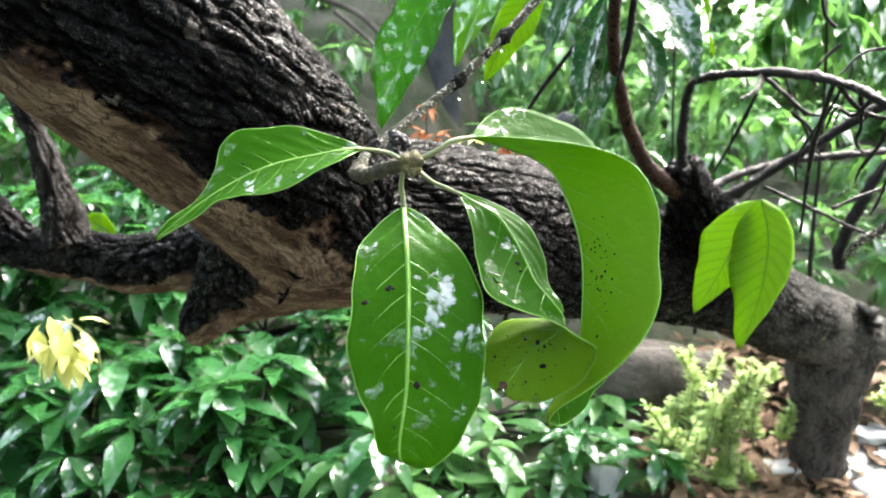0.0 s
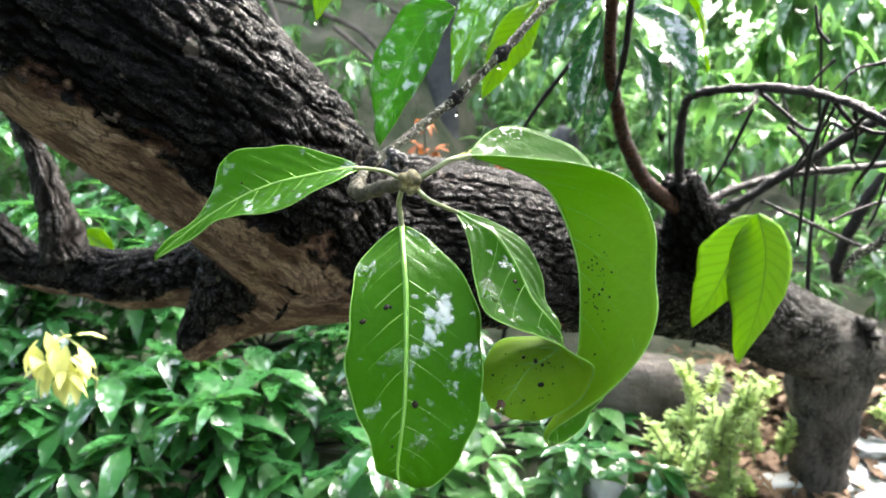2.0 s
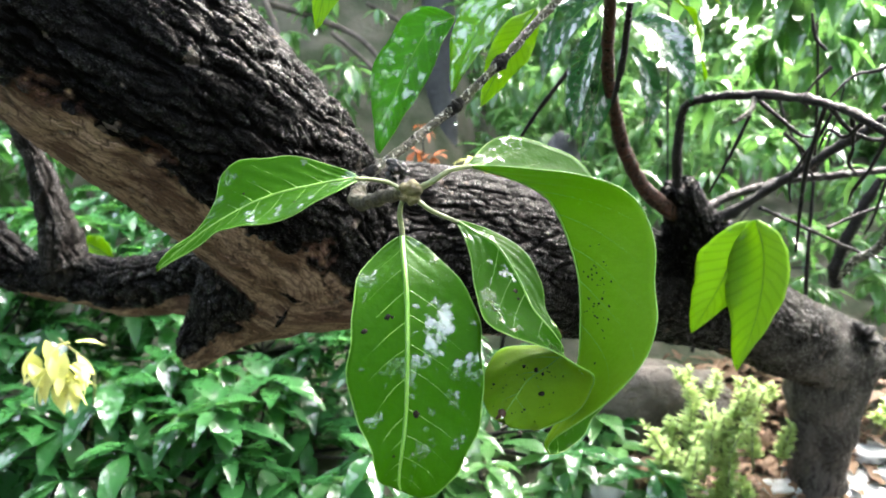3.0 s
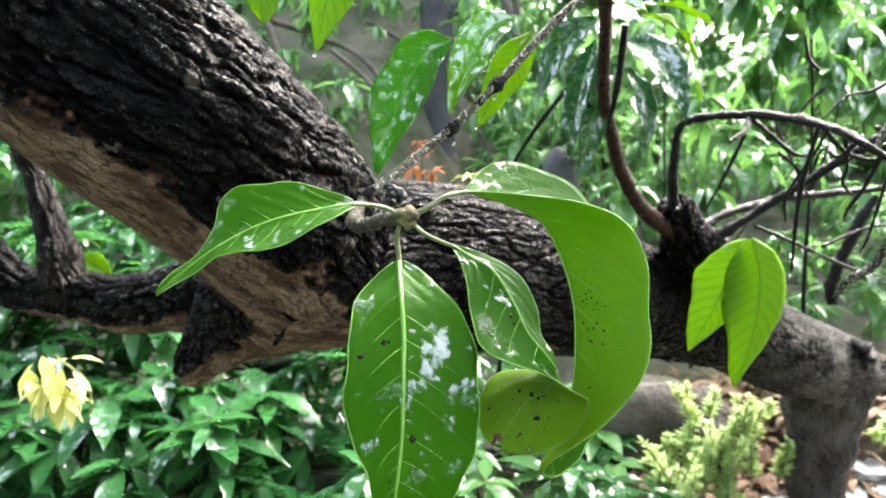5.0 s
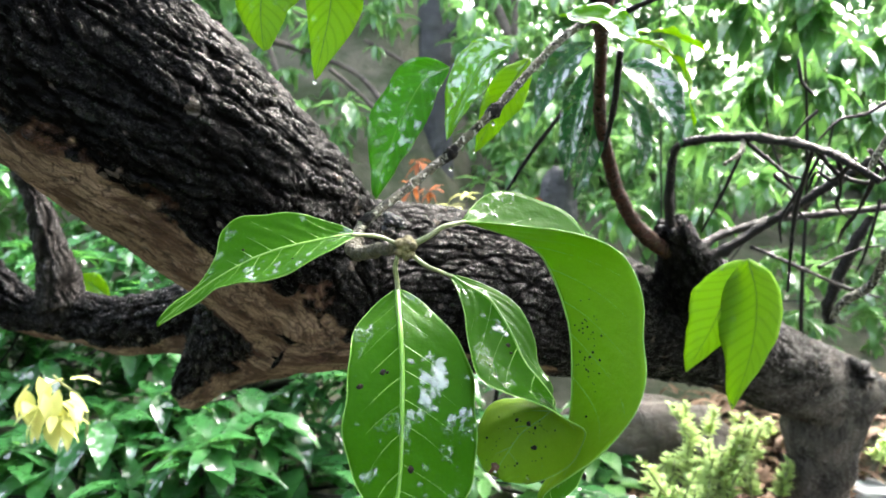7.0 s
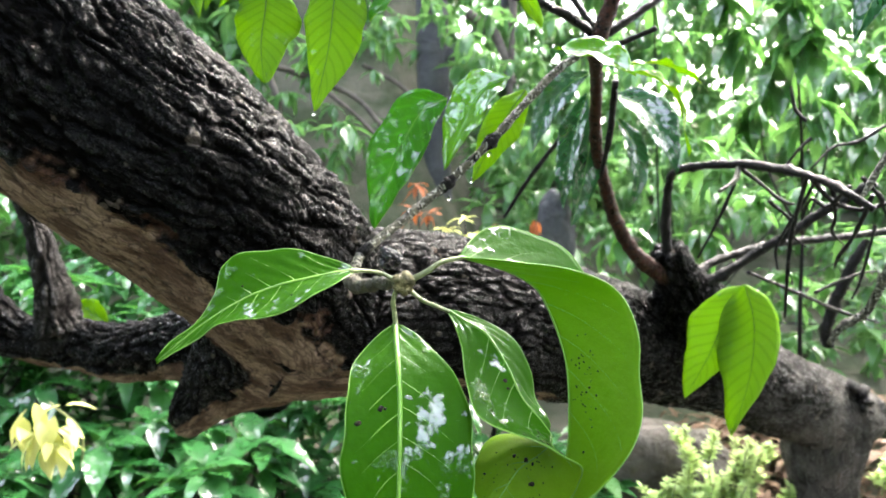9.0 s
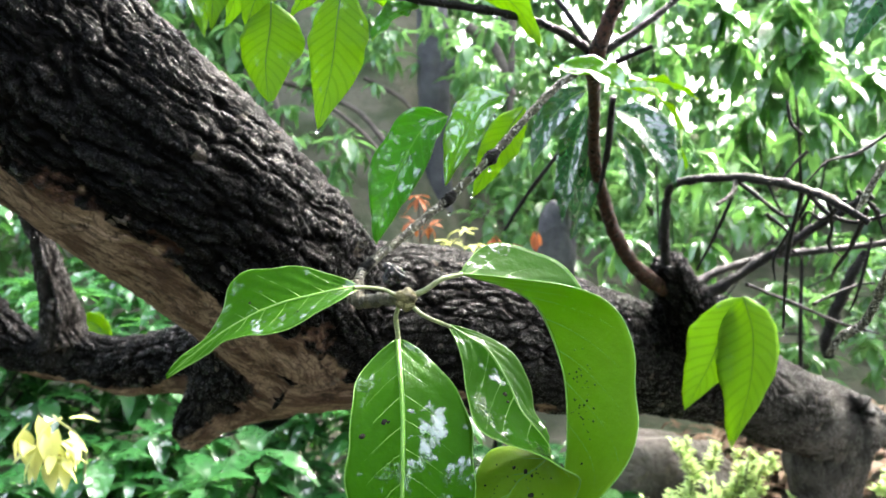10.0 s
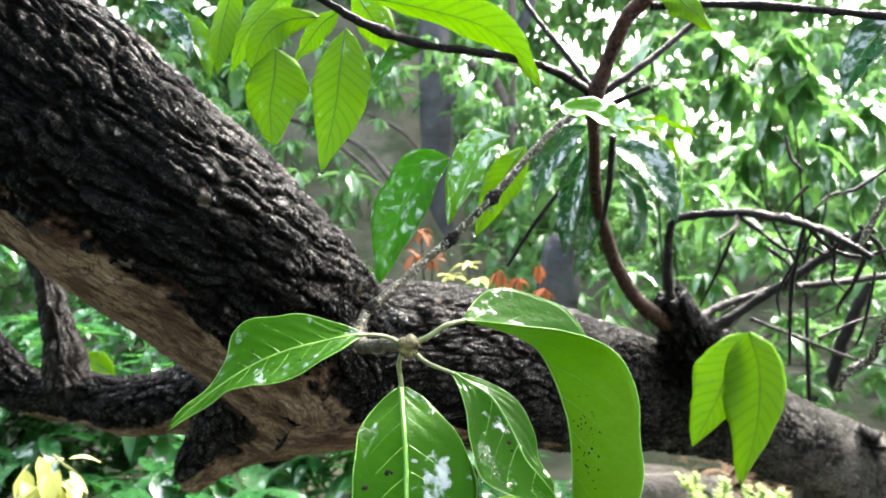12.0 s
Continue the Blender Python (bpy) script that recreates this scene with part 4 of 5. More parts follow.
# ---- other leaves of the tree ----
TOWARDS = (0.0, -1.0, 0.25)
AWAY = (0.1, 1.0, 0.5)
for mid, width, face, top, under, label in (
    ([(0.0171, 0.8100, 1.4166), (-0.0142, 0.8100, 1.4011), (-0.0443, 0.8100, 1.3494), (-0.0616, 0.8100, 1.3031), (-0.0748, 0.8100, 1.2544)], 0.0740, (-0.25, -1, 0.25), VEINED_TOP, VEINED_UNDER, "bright green leaf hanging from the twig"),
    ([(0.0987, 0.8400, 1.4491), (0.0642, 0.8400, 1.4323), (0.0370, 0.8400, 1.3884), (0.0140, 0.8400, 1.3296)], 0.0660, (-0.3, -1, 0.7), GLOSS_TOP, VEINED_UNDER, "wet green leaf hanging from the twig"),
    ([(0.1264, 0.8900, 1.4431), (0.1031, 0.8900, 1.4099), (0.0783, 0.8900, 1.3672), (0.0533, 0.8900, 1.3164)], 0.0560, (0.35, 1, 0.3), YOUNG_TOP, VEINED_UNDER, "yellow-green leaf seen from beneath"),
    ([(0.1508, 0.8122, 1.4793), (0.1824, 0.7836, 1.4688), (0.2066, 0.7552, 1.4532), (0.2316, 0.7412, 1.4315)], 0.0540, (0, -0.72, 0.7), GLOSS_TOP, VEINED_UNDER, "glossy leaf lying level at the node"),
    ([(0.2742, 1.1528, 1.5168), (0.2362, 1.1695, 1.4943), (0.2021, 1.1863, 1.4447), (0.1804, 1.1863, 1.3797)], 0.0596, (-0.6, -1, 0.3), DARK_TOP, DARK_TOP, "dark green hanging leaf"),
    ([(0.2893, 1.2201, 1.4966), (0.2706, 1.2372, 1.4282), (0.2567, 1.2372, 1.3516), (0.2472, 1.2372, 1.2750)], 0.0616, (-0.8, -1, 0.3), DARK_TOP, DARK_TOP, "dark green hanging leaf"),
    ([(0.2787, 1.1528, 1.4503), (0.2787, 1.1695, 1.3798), (0.2656, 1.1695, 1.3072), (0.2494, 1.1695, 1.2451)], 0.0556, (0.3, -1, 0.2), DARK_TOP, DARK_TOP, "dark green hanging leaf"),
    ([(0.3289, 1.1863, 1.4856), (0.3659, 1.1528, 1.4597), (0.4009, 1.1363, 1.4067), (0.4266, 1.1363, 1.3377)], 0.0874, (0.2, -1, 0.7), DARK_TOP, DARK_TOP, "wet glossy dark leaf"),
    ([(0.3430, 1.2201, 1.4475), (0.3751, 1.2201, 1.3985), (0.3854, 1.2201, 1.3389), (0.3762, 1.2201, 1.2848)], 0.0457, (0.3, -1, 0.2), DARK_TOP, DARK_TOP, "dark green hanging leaf"),
    ([(0.2903, 0.9612, 1.4815), (0.3331, 0.9612, 1.4682), (0.3630, 0.9612, 1.4336), (0.3795, 0.9612, 1.3562)], 0.0365, (0.7, -0.4, 0.6), YOUNG_TOP, VEINED_UNDER, "slender curved leaf"),
    ([(0.2727, 0.9005, 1.4785), (0.3099, 0.9155, 1.4835), (0.3481, 0.9306, 1.4778), (0.3916, 0.9459, 1.4609)], 0.0316, (0, -0.2, 1), YOUNG_TOP, VEINED_UNDER, "slender level leaf"),
    ([(-0.1512, 0.8267, 1.6047), (-0.1919, 0.8267, 1.6005), (-0.2164, 0.8122, 1.5768), (-0.2312, 0.8122, 1.5457), (-0.2358, 0.8122, 1.5203)], 0.0434, (0.1, 1, 0.4), YOUNG_TOP, VEINED_UNDER, "backlit leaf drooping beside the limb"),
    ([(-0.2014, 0.7979, 1.5556), (-0.2032, 0.7979, 1.5235), (-0.2094, 0.7979, 1.4807), (-0.2034, 0.7836, 1.4299)], 0.0853, (0.1, 1, 0.3), YOUNG_TOP, VEINED_UNDER, "broad backlit leaf hanging beside the limb"),
    ([(-0.1147, 0.8122, 1.5848), (-0.1204, 0.7979, 1.5300), (-0.1281, 0.7979, 1.4729), (-0.1435, 0.7836, 1.3964)], 0.0812, (0.15, 1, 0.2), YOUNG_TOP, VEINED_UNDER, "backlit leaf with a long drawn-out tip"),
    ([(-0.2799, 0.9005, 1.6876), (-0.2964, 0.9005, 1.6397), (-0.3015, 0.8856, 1.5910), (-0.3052, 0.8856, 1.5437)], 0.0473, (0.2, 1, 0.2), YOUNG_TOP, VEINED_UNDER, "backlit young leaf"),
    ([(-0.2032, 0.9155, 1.6851), (-0.2360, 0.9155, 1.6528), (-0.2687, 0.9005, 1.6074), (-0.2933, 0.9005, 1.5515)], 0.0605, (0.5, 1, 0.4), YOUNG_TOP, VEINED_UNDER, "backlit bright leaf"),
    ([(-0.4528, 0.9921, 1.6870), (-0.4223, 0.9921, 1.6648), (-0.3946, 0.9921, 1.6338), (-0.3809, 0.9921, 1.5959)], 0.0445, (0.4, -1, 0.3), DARK_TOP, DARK_TOP, "dark green leaf behind the limb"),
    ([(-0.4125, 1.0234, 1.6893), (-0.3884, 1.0234, 1.6574), (-0.3708, 1.0234, 1.6165), (-0.3622, 1.0234, 1.5711)], 0.0393, (0.4, -1, 0.6), YOUNG_TOP, VEINED_UNDER, "green leaf behind the limb"),
    ([(-0.0928, 0.8707, 1.6469), (-0.0074, 0.8707, 1.6284), (0.0614, 0.8560, 1.6019), (0.1091, 0.8413, 1.5612), (0.1365, 0.8267, 1.5077)], 0.0667, (0.2, 0.8, 1), YOUNG_TOP, VEINED_UNDER, "large backlit leaf along the branch"),
    ([(-0.0190, 0.8413, 1.5622), (-0.0416, 0.8413, 1.5578), (-0.0632, 0.8267, 1.5389), (-0.0805, 0.8267, 1.5139)], 0.0371, (-0.3, -1, 0.6), VEINED_TOP, VEINED_UNDER, "small wet curled leaf"),
    ([(-0.1158, 0.9005, 1.6704), (-0.0961, 0.9005, 1.6382), (-0.0739, 0.9005, 1.6059), (-0.0566, 0.9005, 1.5753)], 0.0543, (-0.2, 1, 0.4), YOUNG_TOP, VEINED_UNDER, "backlit bright leaf"),
    ([(-0.1318, 0.8707, 1.6277), (-0.1553, 0.8707, 1.6108), (-0.1749, 0.8707, 1.5853), (-0.1946, 0.8707, 1.5583)], 0.0330, (0.3, 1, 0.4), YOUNG_TOP, VEINED_UNDER, "backlit young leaf"),
    ([(0.2889, 0.8122, 1.6401), (0.3107, 0.8122, 1.6217), (0.3290, 0.7979, 1.5981), (0.3532, 0.7979, 1.5729)], 0.0378, (-0.3, 1, 0.4), YOUNG_TOP, VEINED_UNDER, "pale green leaf on the upper branch"),
    ([(0.5941, 0.7836, 1.5910), (0.5584, 0.7836, 1.5666), (0.5297, 0.7836, 1.5315), (0.5080, 0.7836, 1.4801)], 0.0527, (-0.8, -1, 0.2), DARK_TOP, DARK_TOP, "dark leaf on the level branch"),
    ([(0.6168, 1.2780, 1.1242), (0.5848, 1.2780, 1.0570), (0.5509, 1.2780, 0.9771), (0.5072, 1.2780, 0.8954)], 0.1180, (0.2, 1, 0.3), YOUNG_TOP, VEINED_UNDER, "backlit leaf hanging in front of the trunk"),
    ([(0.6132, 1.2600, 1.1293), (0.6347, 1.2600, 1.0489), (0.6289, 1.2600, 0.9415), (0.5964, 1.2600, 0.8224)], 0.1400, (-0.05, 1, 0.3), YOUNG_TOP, VEINED_UNDER, "backlit leaf hanging in front of the trunk"),
    ([(-0.8566, 1.5466, 1.0469), (-0.8297, 1.5466, 1.0358), (-0.8028, 1.5466, 1.0192), (-0.7760, 1.5466, 0.9944)], 0.0587, (0, -1, 0.6), YOUNG_TOP, VEINED_UNDER, "small bright leaf"),
):
    simple_leaf(mid, width, face, tree, top, under, label=label, rib_mat=BACKLIT_VEIN if face[1] > 0 else None, seed=len(label) + int(width * 1e4), rows=32, cols=6, rib=0.0010, wave=0.0028, foot=(1.8, 0.8), tip=(1.5, 0.95))


# ---- ground ----
def ground_height(x, y):
    bank = 3.2 * np.clip((y - 4.0) / 9.0, 0, 1) ** 1.2 * (1 + 0.9 * np.clip(0.3 - x / 4, 0, 1))
    mound = 0.34 * np.exp(-((x - 2.1) / 0.6) ** 2 - ((y - 3.1) / 0.45) ** 2) + 0.16 * np.exp(-((x - 1.75) / 0.35) ** 2 - ((y - 2.62) / 0.2) ** 2)
    bank = bank + 2.6 * np.clip((y - 4.9) / 2.6, 0, 1) ** 1.3 * np.exp(-((x + 0.13 * y) / (0.16 * y.clip(1.0, 50.0))) ** 4)
    q = np.stack([x * 1.3, y * 1.3, 0 * x], -1).reshape(-1, 3)
    bank = bank + 0.16 * np.clip(y - 4.6, 0, 1) * smooth_noise(q * 2.2, 33).reshape(x.shape)
    return bank + mound + 0.035 * smooth_noise(q, 31).reshape(x.shape) + 0.012 * smooth_noise(q * 5, 32).reshape(x.shape)


def ground_at(x, y):
    return float(ground_height(np.array([[x]]), np.array([[y]]))[0, 0])


def sheet(name, xs, ys, mat, height, label):
    gx, gy = np.meshgrid(xs, ys)
    v = np.stack([gx, gy, height(gx, gy)], -1).reshape(-1, 3)
    k = len(xs)
    f = [(i * k + j, i * k + j + 1, (i + 1) * k + j + 1, (i + 1) * k + j) for i in range(len(ys) - 1) for j in range(k - 1)]
    return tagged(put(name, mesh_of(name, v, f, [mat]), None, label), category="ground", kind="structure")


far = np.array([-400, -150, -60, -25, -12])
sheet("ground", np.concatenate([far, np.linspace(-8, 8, 161), -far[::-1]]), np.concatenate([far, np.linspace(-4, 12, 161), -far[::-1]]), SOIL, ground_height, "damp dark mossy soil with fallen leaves")


# ---- foliage ----
def leaf_template(stations=6, fold=0.3, droop=0.5, narrow=0.26):
    v = np.linspace(0, 1, stations)
    w = width_profile(v, (1.6, 1.0), (1.5, 1.0), 0.45) * narrow * 0.5
    a = droop * v
    x = np.concatenate([[0], np.cumsum(np.cos(a[:-1]))]) / (stations - 1)
    z = -np.concatenate([[0], np.cumsum(np.sin(a[:-1]))]) / (stations - 1)
    verts, uv = [], []
    for s in (-1, 0, 1):
        verts.append(np.stack([x, s * w * math.cos(fold), z + abs(s) * w * math.sin(fold) + 0.012 * s * np.sin(v * 14)], 1))
        uv.append(np.stack([np.full(stations, s * 0.5 + 0.5), v], 1))
    n = stations
    faces = [(c * n + i, c * n + i + 1, (c + 1) * n + i + 1, (c + 1) * n + i) for c in range(2) for i in range(n - 1)]
    return np.vstack(verts), np.array(faces), np.vstack(uv)


TEMPLATES = [leaf_template(8, 0.3, d, n) for d, n in ((0.3, 0.33), (0.8, 0.35), (1.3, 0.30), (0.6, 0.42))]
TEMPLATES.append(leaf_template(4, 0.1, 0.2, 0.55))


def turn_of(ahead, up):
    a = unit(ahead)
    s = unit(np.cross(up, a))
    return np.stack([a, s, np.cross(a, s)], 1)


def join_leaves(name, places, mat, parent, label="", kind=""):
    """One mesh of many leaves: places holds (base, direction, length, shape)."""
    verts, faces, uvs = [], [], []
    base = 0
    shapes = np.array([q[3] for q in places])
    at, ahead, sizes = (np.array([q[k] for q in places], float) for k in (0, 1, 2))
    ahead = unit(ahead)
    side = unit(np.cross((0.03, 0.02, 1.0), ahead))
    up = np.cross(ahead, side)
    for shape in np.unique(shapes):
        tv, tf, tu = TEMPLATES[shape]
        mine = shapes == shape
        count = int(mine.sum())
        v = sum(tv[None, :, k, None] * axis[mine][:, None] for k, axis in enumerate((ahead, side, up)))
        verts.append((at[mine][:, None] + sizes[mine][:, None, None] * v).reshape(-1, 3))
        faces.append((tf[None] + base + len(tv) * np.arange(count)[:, None, None]).reshape(-1, tf.shape[1]))
        uvs.append(np.tile(tu, (count, 1)))
        base += count * len(tv)
    ob = put(name, mesh_of(name, np.vstack(verts), np.vstack(faces), [mat], np.vstack(uvs)), parent, label)
    return tagged(ob, kind=kind)


def whorl(rng, at, count, size, droop=(-0.7, 0.5)):
    out = []
    spin = rng.uniform(0, 6.28)
    for k in range(count):
        a = spin + k * 2.4
        d = (math.cos(a), math.sin(a), rng.uniform(*droop))
        out.append((np.asarray(at) + rng.normal(0, 0.05, 3) * size, d, size * rng.uniform(0.7, 1.15), int(rng.integers(0, 4))))
    return out


LEAF_MESHES = {}


def leaf_mesh(mat, shape):
    if (mat.name, shape) not in LEAF_MESHES:
        tv, tf, tu = TEMPLATES[shape]
        LEAF_MESHES[mat.name, shape] = mesh_of("leaf", tv, tf, [mat], tu)
    return LEAF_MESHES[mat.name, shape]


def place_leaves(places, mat, parent):
    for p, d, size, shape in places:
        ob = put("leaf", leaf_mesh(mat, shape), parent)
        m = Matrix(turn_of(d, (0.03, 0.02, 1.0)).tolist()).to_4x4()
        ob.matrix_local = Matrix.Translation(tuple(p)) @ m @ Matrix.Diagonal((size, size, size, 1))


def plant(name, label, category, group, foot, tops, size, mat, seed, leaves=9, droop=(-0.7, 0.5), singles=True, stem=0.008, second=True):
    """A plant with a stem to each of its leaf whorls."""
    rng = np.random.default_rng(seed)
    ob = thing(name, label, category, group)
    foot = np.array((foot[0], foot[1], ground_at(foot[0], foot[1]) - 0.03))
    tops = [np.array(t, float) for t in tops]
    hub = np.mean(tops, 0)
    hub = np.array((0.5 * hub[0] + 0.5 * foot[0], 0.5 * hub[1] + 0.5 * foot[1], foot[2] + 0.55 * (hub[2] - foot[2])))
    tube("stem", [foot, (foot + hub) / 2 + rng.normal(0, 0.015, 3), hub], [stem * 1.5, stem * 1.3, stem], DARK_TWIG, ob, sides=8, step=0.05)
    for k, top in enumerate(tops):
        bend = hub + (top - hub) * (0.6, 0.6, 0.45) + rng.normal(0, 0.03, 3)
        if (singles and stem == 0.008) or k % 4 == 0:
            tube("stem", [hub, bend, top], [stem, stem * 0.7, stem * 0.4], DARK_TWIG, ob, sides=6, step=0.06)
        cluster = whorl(rng, top, leaves, size, droop)
        if second:
            cluster += whorl(rng, top - (0, 0, size * 0.3), leaves // 2 + 1, size, droop)
        if singles:
            place_leaves(cluster, mat, ob)
        else:
            join_leaves("foliage", cluster, mat, ob, kind="stuff")
    return ob


def scatter(seed, count, low, high):
    rng = np.random.default_rng(seed)
    return [rng.uniform(low, high) for _ in range(count)]


# shrubs under the limb
plant("shrub", "low shrub with whorls of broad dark wet leaves", "shrub", "shrubs", (-0.75, 2.1),
      [(-0.7475, 2.0900, 0.4171), (-1.0216, 2.0900, 0.2536), (-0.6338, 2.2000, 0.1165), (-1.2971, 2.1450, 0.3098), (-0.8577, 2.0350, 0.0775), (-1.1845, 2.2550, 0.4352), (-0.6296, 2.3100, 0.4182), (-0.4790, 2.3650, 0.2182), (-1.0466, 2.4200, 0.4676), (-0.7093, 2.0900, -0.0386), (-0.4543, 2.2000, -0.0152)], 0.25, SHRUB_LEAF, 1, 9)
plant("shrub", "dark shrub of glossy leaves wet with rain", "shrub", "shrubs", (-1.35, 2.3),
      [(-1.5075, 2.3100, 0.3919), (-1.5455, 2.2000, 0.1554), (-1.2830, 2.1450, 0.0339), (-1.7740, 2.4200, 0.5537), (-1.5568, 2.5300, 0.5700), (-1.7715, 2.3100, 0.2802), (-1.0829, 2.0900, -0.0405), (-1.4542, 2.0900, -0.0210)], 0.25, SHRUB_LEAF, 2, 9)
plant("shrub", "low leafy shrub with lighter green whorls", "shrub", "shrubs", (0.1, 2.7),
      [(0.1720, 2.1450, 0.1701), (-0.3665, 2.8600, 0.2223), (-0.0500, 2.5300, 0.1974), (-0.3608, 2.1450, 0.1033), (-0.1158, 2.0350, 0.0813), (0.3432, 2.5300, 0.1506), (0.6557, 2.3100, 0.1578), (0.3070, 2.0680, 0.0854), (0.0740, 2.0130, 0.0539), (-0.2270, 3.0800, 0.2598), (0.6060, 3.0800, 0.1483), (0.1898, 2.0460, 0.0661), (0.4451, 2.0900, 0.1158), (-0.0229, 2.2000, 0.1414), (0.4034, 2.2000, 0.1653), (0.1071, 2.4200, 0.1972), (0.6415, 2.5300, 0.2010)], 0.21, FAR_LEAF, 3, 8)
plant("shrub", "deep green shrub of whorled leaves", "shrub", "shrubs", (-1.0, 3.2),
      scatter(5, 60, (-2.0, 2.5, 0.05), (0.4, 3.6, 0.95)), 0.20, SHRUB_LEAF, 4, 9, singles=False)
plant("shrub", "deep green shrub of whorled leaves", "shrub", "shrubs", (-1.9, 3.6),
      scatter(6, 50, (-3.0, 3.0, 0.2), (-1.0, 4.2, 1.5)), 0.21, SHRUB_LEAF, 5, 9, singles=False)
plant("shrub", "light green shrub of whorled leaves", "shrub", "shrubs", (1.6, 4.0),
      scatter(7, 40, (0.5, 3.4, 0.3), (3.2, 4.6, 1.7)), 0.21, FAR_LEAF, 6, 9, singles=False)

plant("shrub", "low dark ground-covering shrub of wet leaves", "shrub", "shrubs", (-0.5, 2.4),
      scatter(8, 42, (-1.9, 1.95, 0.05), (0.75, 2.9, 0.45)), 0.19, SHRUB_LEAF, 7, 9, singles=False)

plant("shrub", "dark shrub behind the side limb", "shrub", "shrubs", (-2.2, 2.9),
      scatter(9, 60, (-3.2, 2.5, 0.1), (-1.0, 3.3, 1.05)), 0.23, SHRUB_LEAF, 10, 9, singles=False)

# pale young shoot
rng = np.random.default_rng(7)
shoot = thing("young_shoot", "drooping shoot of pale yellow young leaves", "shoot")
top = np.array((-1.0816, 1.8100, 0.7304))
tube("stem", [(-1.35, 2.3, 0.0), (-1.15, 2.1, 0.5), tuple(top)], [0.006, 0.004, 0.003], GREEN_STALK, shoot, sides=6, step=0.05)
for k in range(34):
    a = k * 2.4
    low_by = rng.uniform(0.0, 0.13)
    place_leaves([(top + (rng.normal(0, 0.035), rng.normal(0, 0.02), -low_by), (1.0 * math.cos(a), 0.8 * math.sin(a), rng.uniform(-2.2, 0.1)), rng.uniform(0.07, 0.12), 3 if k % 3 else 1)], YELLOW_LEAF, shoot)

# young mango tree behind, its leaves hanging in bunches
plant("young_mango_tree", "young mango tree with bright drooping leaf bunches", "tree", "young trees", (1.75, 3.0),
      [(1.3599, 2.5300, 2.1259), (1.4365, 2.5300, 1.9703), (1.2699, 2.7500, 2.0301), (1.3808, 2.6400, 1.8614), (1.7705, 2.8600, 1.8802), (1.1990, 2.7500, 2.1988), (1.5421, 2.6400, 1.7213), (1.9949, 2.9700, 1.9528), (1.3924, 2.8600, 1.7333), (1.8222, 2.7500, 1.6163)], 0.22, MID_LEAF, 8, 12, (-2.2, 0.1), stem=0.0081)
plant("young_mango_tree", "young mango tree with drooping leaf bunches", "tree", "young trees", (0.95, 3.4),
      [(1.0535, 3.1900, 2.3433), (1.2266, 3.0800, 1.5803), (1.2024, 3.3000, 2.1191), (1.4944, 3.0800, 1.3356), (1.8899, 3.3000, 1.3929), (1.3221, 3.1900, 1.1718), (0.9033, 3.1900, 1.1761), (2.0070, 3.0800, 1.1688), (0.7590, 2.8600, 0.9895), (1.7397, 3.1900, 0.9444)], 0.21, MID_LEAF, 9, 9, (-1.6, 0.3), stem=0.007, singles=False)

# grey tree trunk behind
back_tree = thing("tree", "tall grey tree standing behind", "tree")
tube("trunk", [(0.02, 6.4, 0.4), (0.0, 6.42, 2.0), (-0.02, 6.4, 3.6), (0.05, 6.5, 6.0)], [0.22, 0.185, 0.18, 0.16], GREY_TRUNK, back_tree, rough=0.05, sides=20, step=0.05)
tube("branch", [(0.0, 6.4, 2.6), (0.5, 6.3, 3.0), (0.9, 6.2, 3.6), (1.0, 6.2, 4.6)], [0.09, 0.07, 0.06, 0.05], GREY_TRUNK, back_tree, rough=0.05)
crown = []
rng = np.random.default_rng(21)
for k in range(70):
    crown += whorl(rng, (rng.normal(0, 1.4), 6.5 + rng.normal(0, 1.0), 6.2 + rng.normal(0, 0.7)), 10, 0.24, (-1.4, 0.3))
join_leaves("crown", crown, FAR_LEAF, back_tree, kind="stuff")

# bare leaning branches on the bank
for pts, r in (
    ([(-1.3937, 5.5000, 2.4487), (-1.0148, 5.5000, 2.3265), (-0.6233, 5.3900, 2.1396), (-0.3396, 5.2800, 1.8000)], 0.035),
    ([(-0.8038, 5.0600, 2.1343), (-0.5867, 5.0600, 1.9571), (-0.3698, 5.0600, 1.7359)], 0.022),
    ([(-0.6089, 5.7200, 2.4872), (-0.2643, 5.7200, 2.2862), (-0.0691, 5.7200, 1.9872)], 0.025),
    ([(0.3090, 6.1600, 3.0498), (0.5739, 6.1600, 2.8343), (0.7301, 6.1600, 2.4061)], 0.06),
    ([(0.7163, 6.1600, 3.7400), (0.7261, 6.1600, 3.0999), (0.7018, 6.1600, 2.2462)], 0.05),
    ([(-1.4111, 5.0600, 2.6211), (-1.1981, 5.0600, 2.0940), (-1.0937, 4.9500, 1.3903)], 0.03),
):
    tagged(tube("bare_branch", pts, [r, r * 0.9] + [r * 0.75] * (len(pts) - 2), DRY_BRANCH, None, "bare pale grey branch leaning on the bank", rough=0.08), category="branch", group="bare branches")

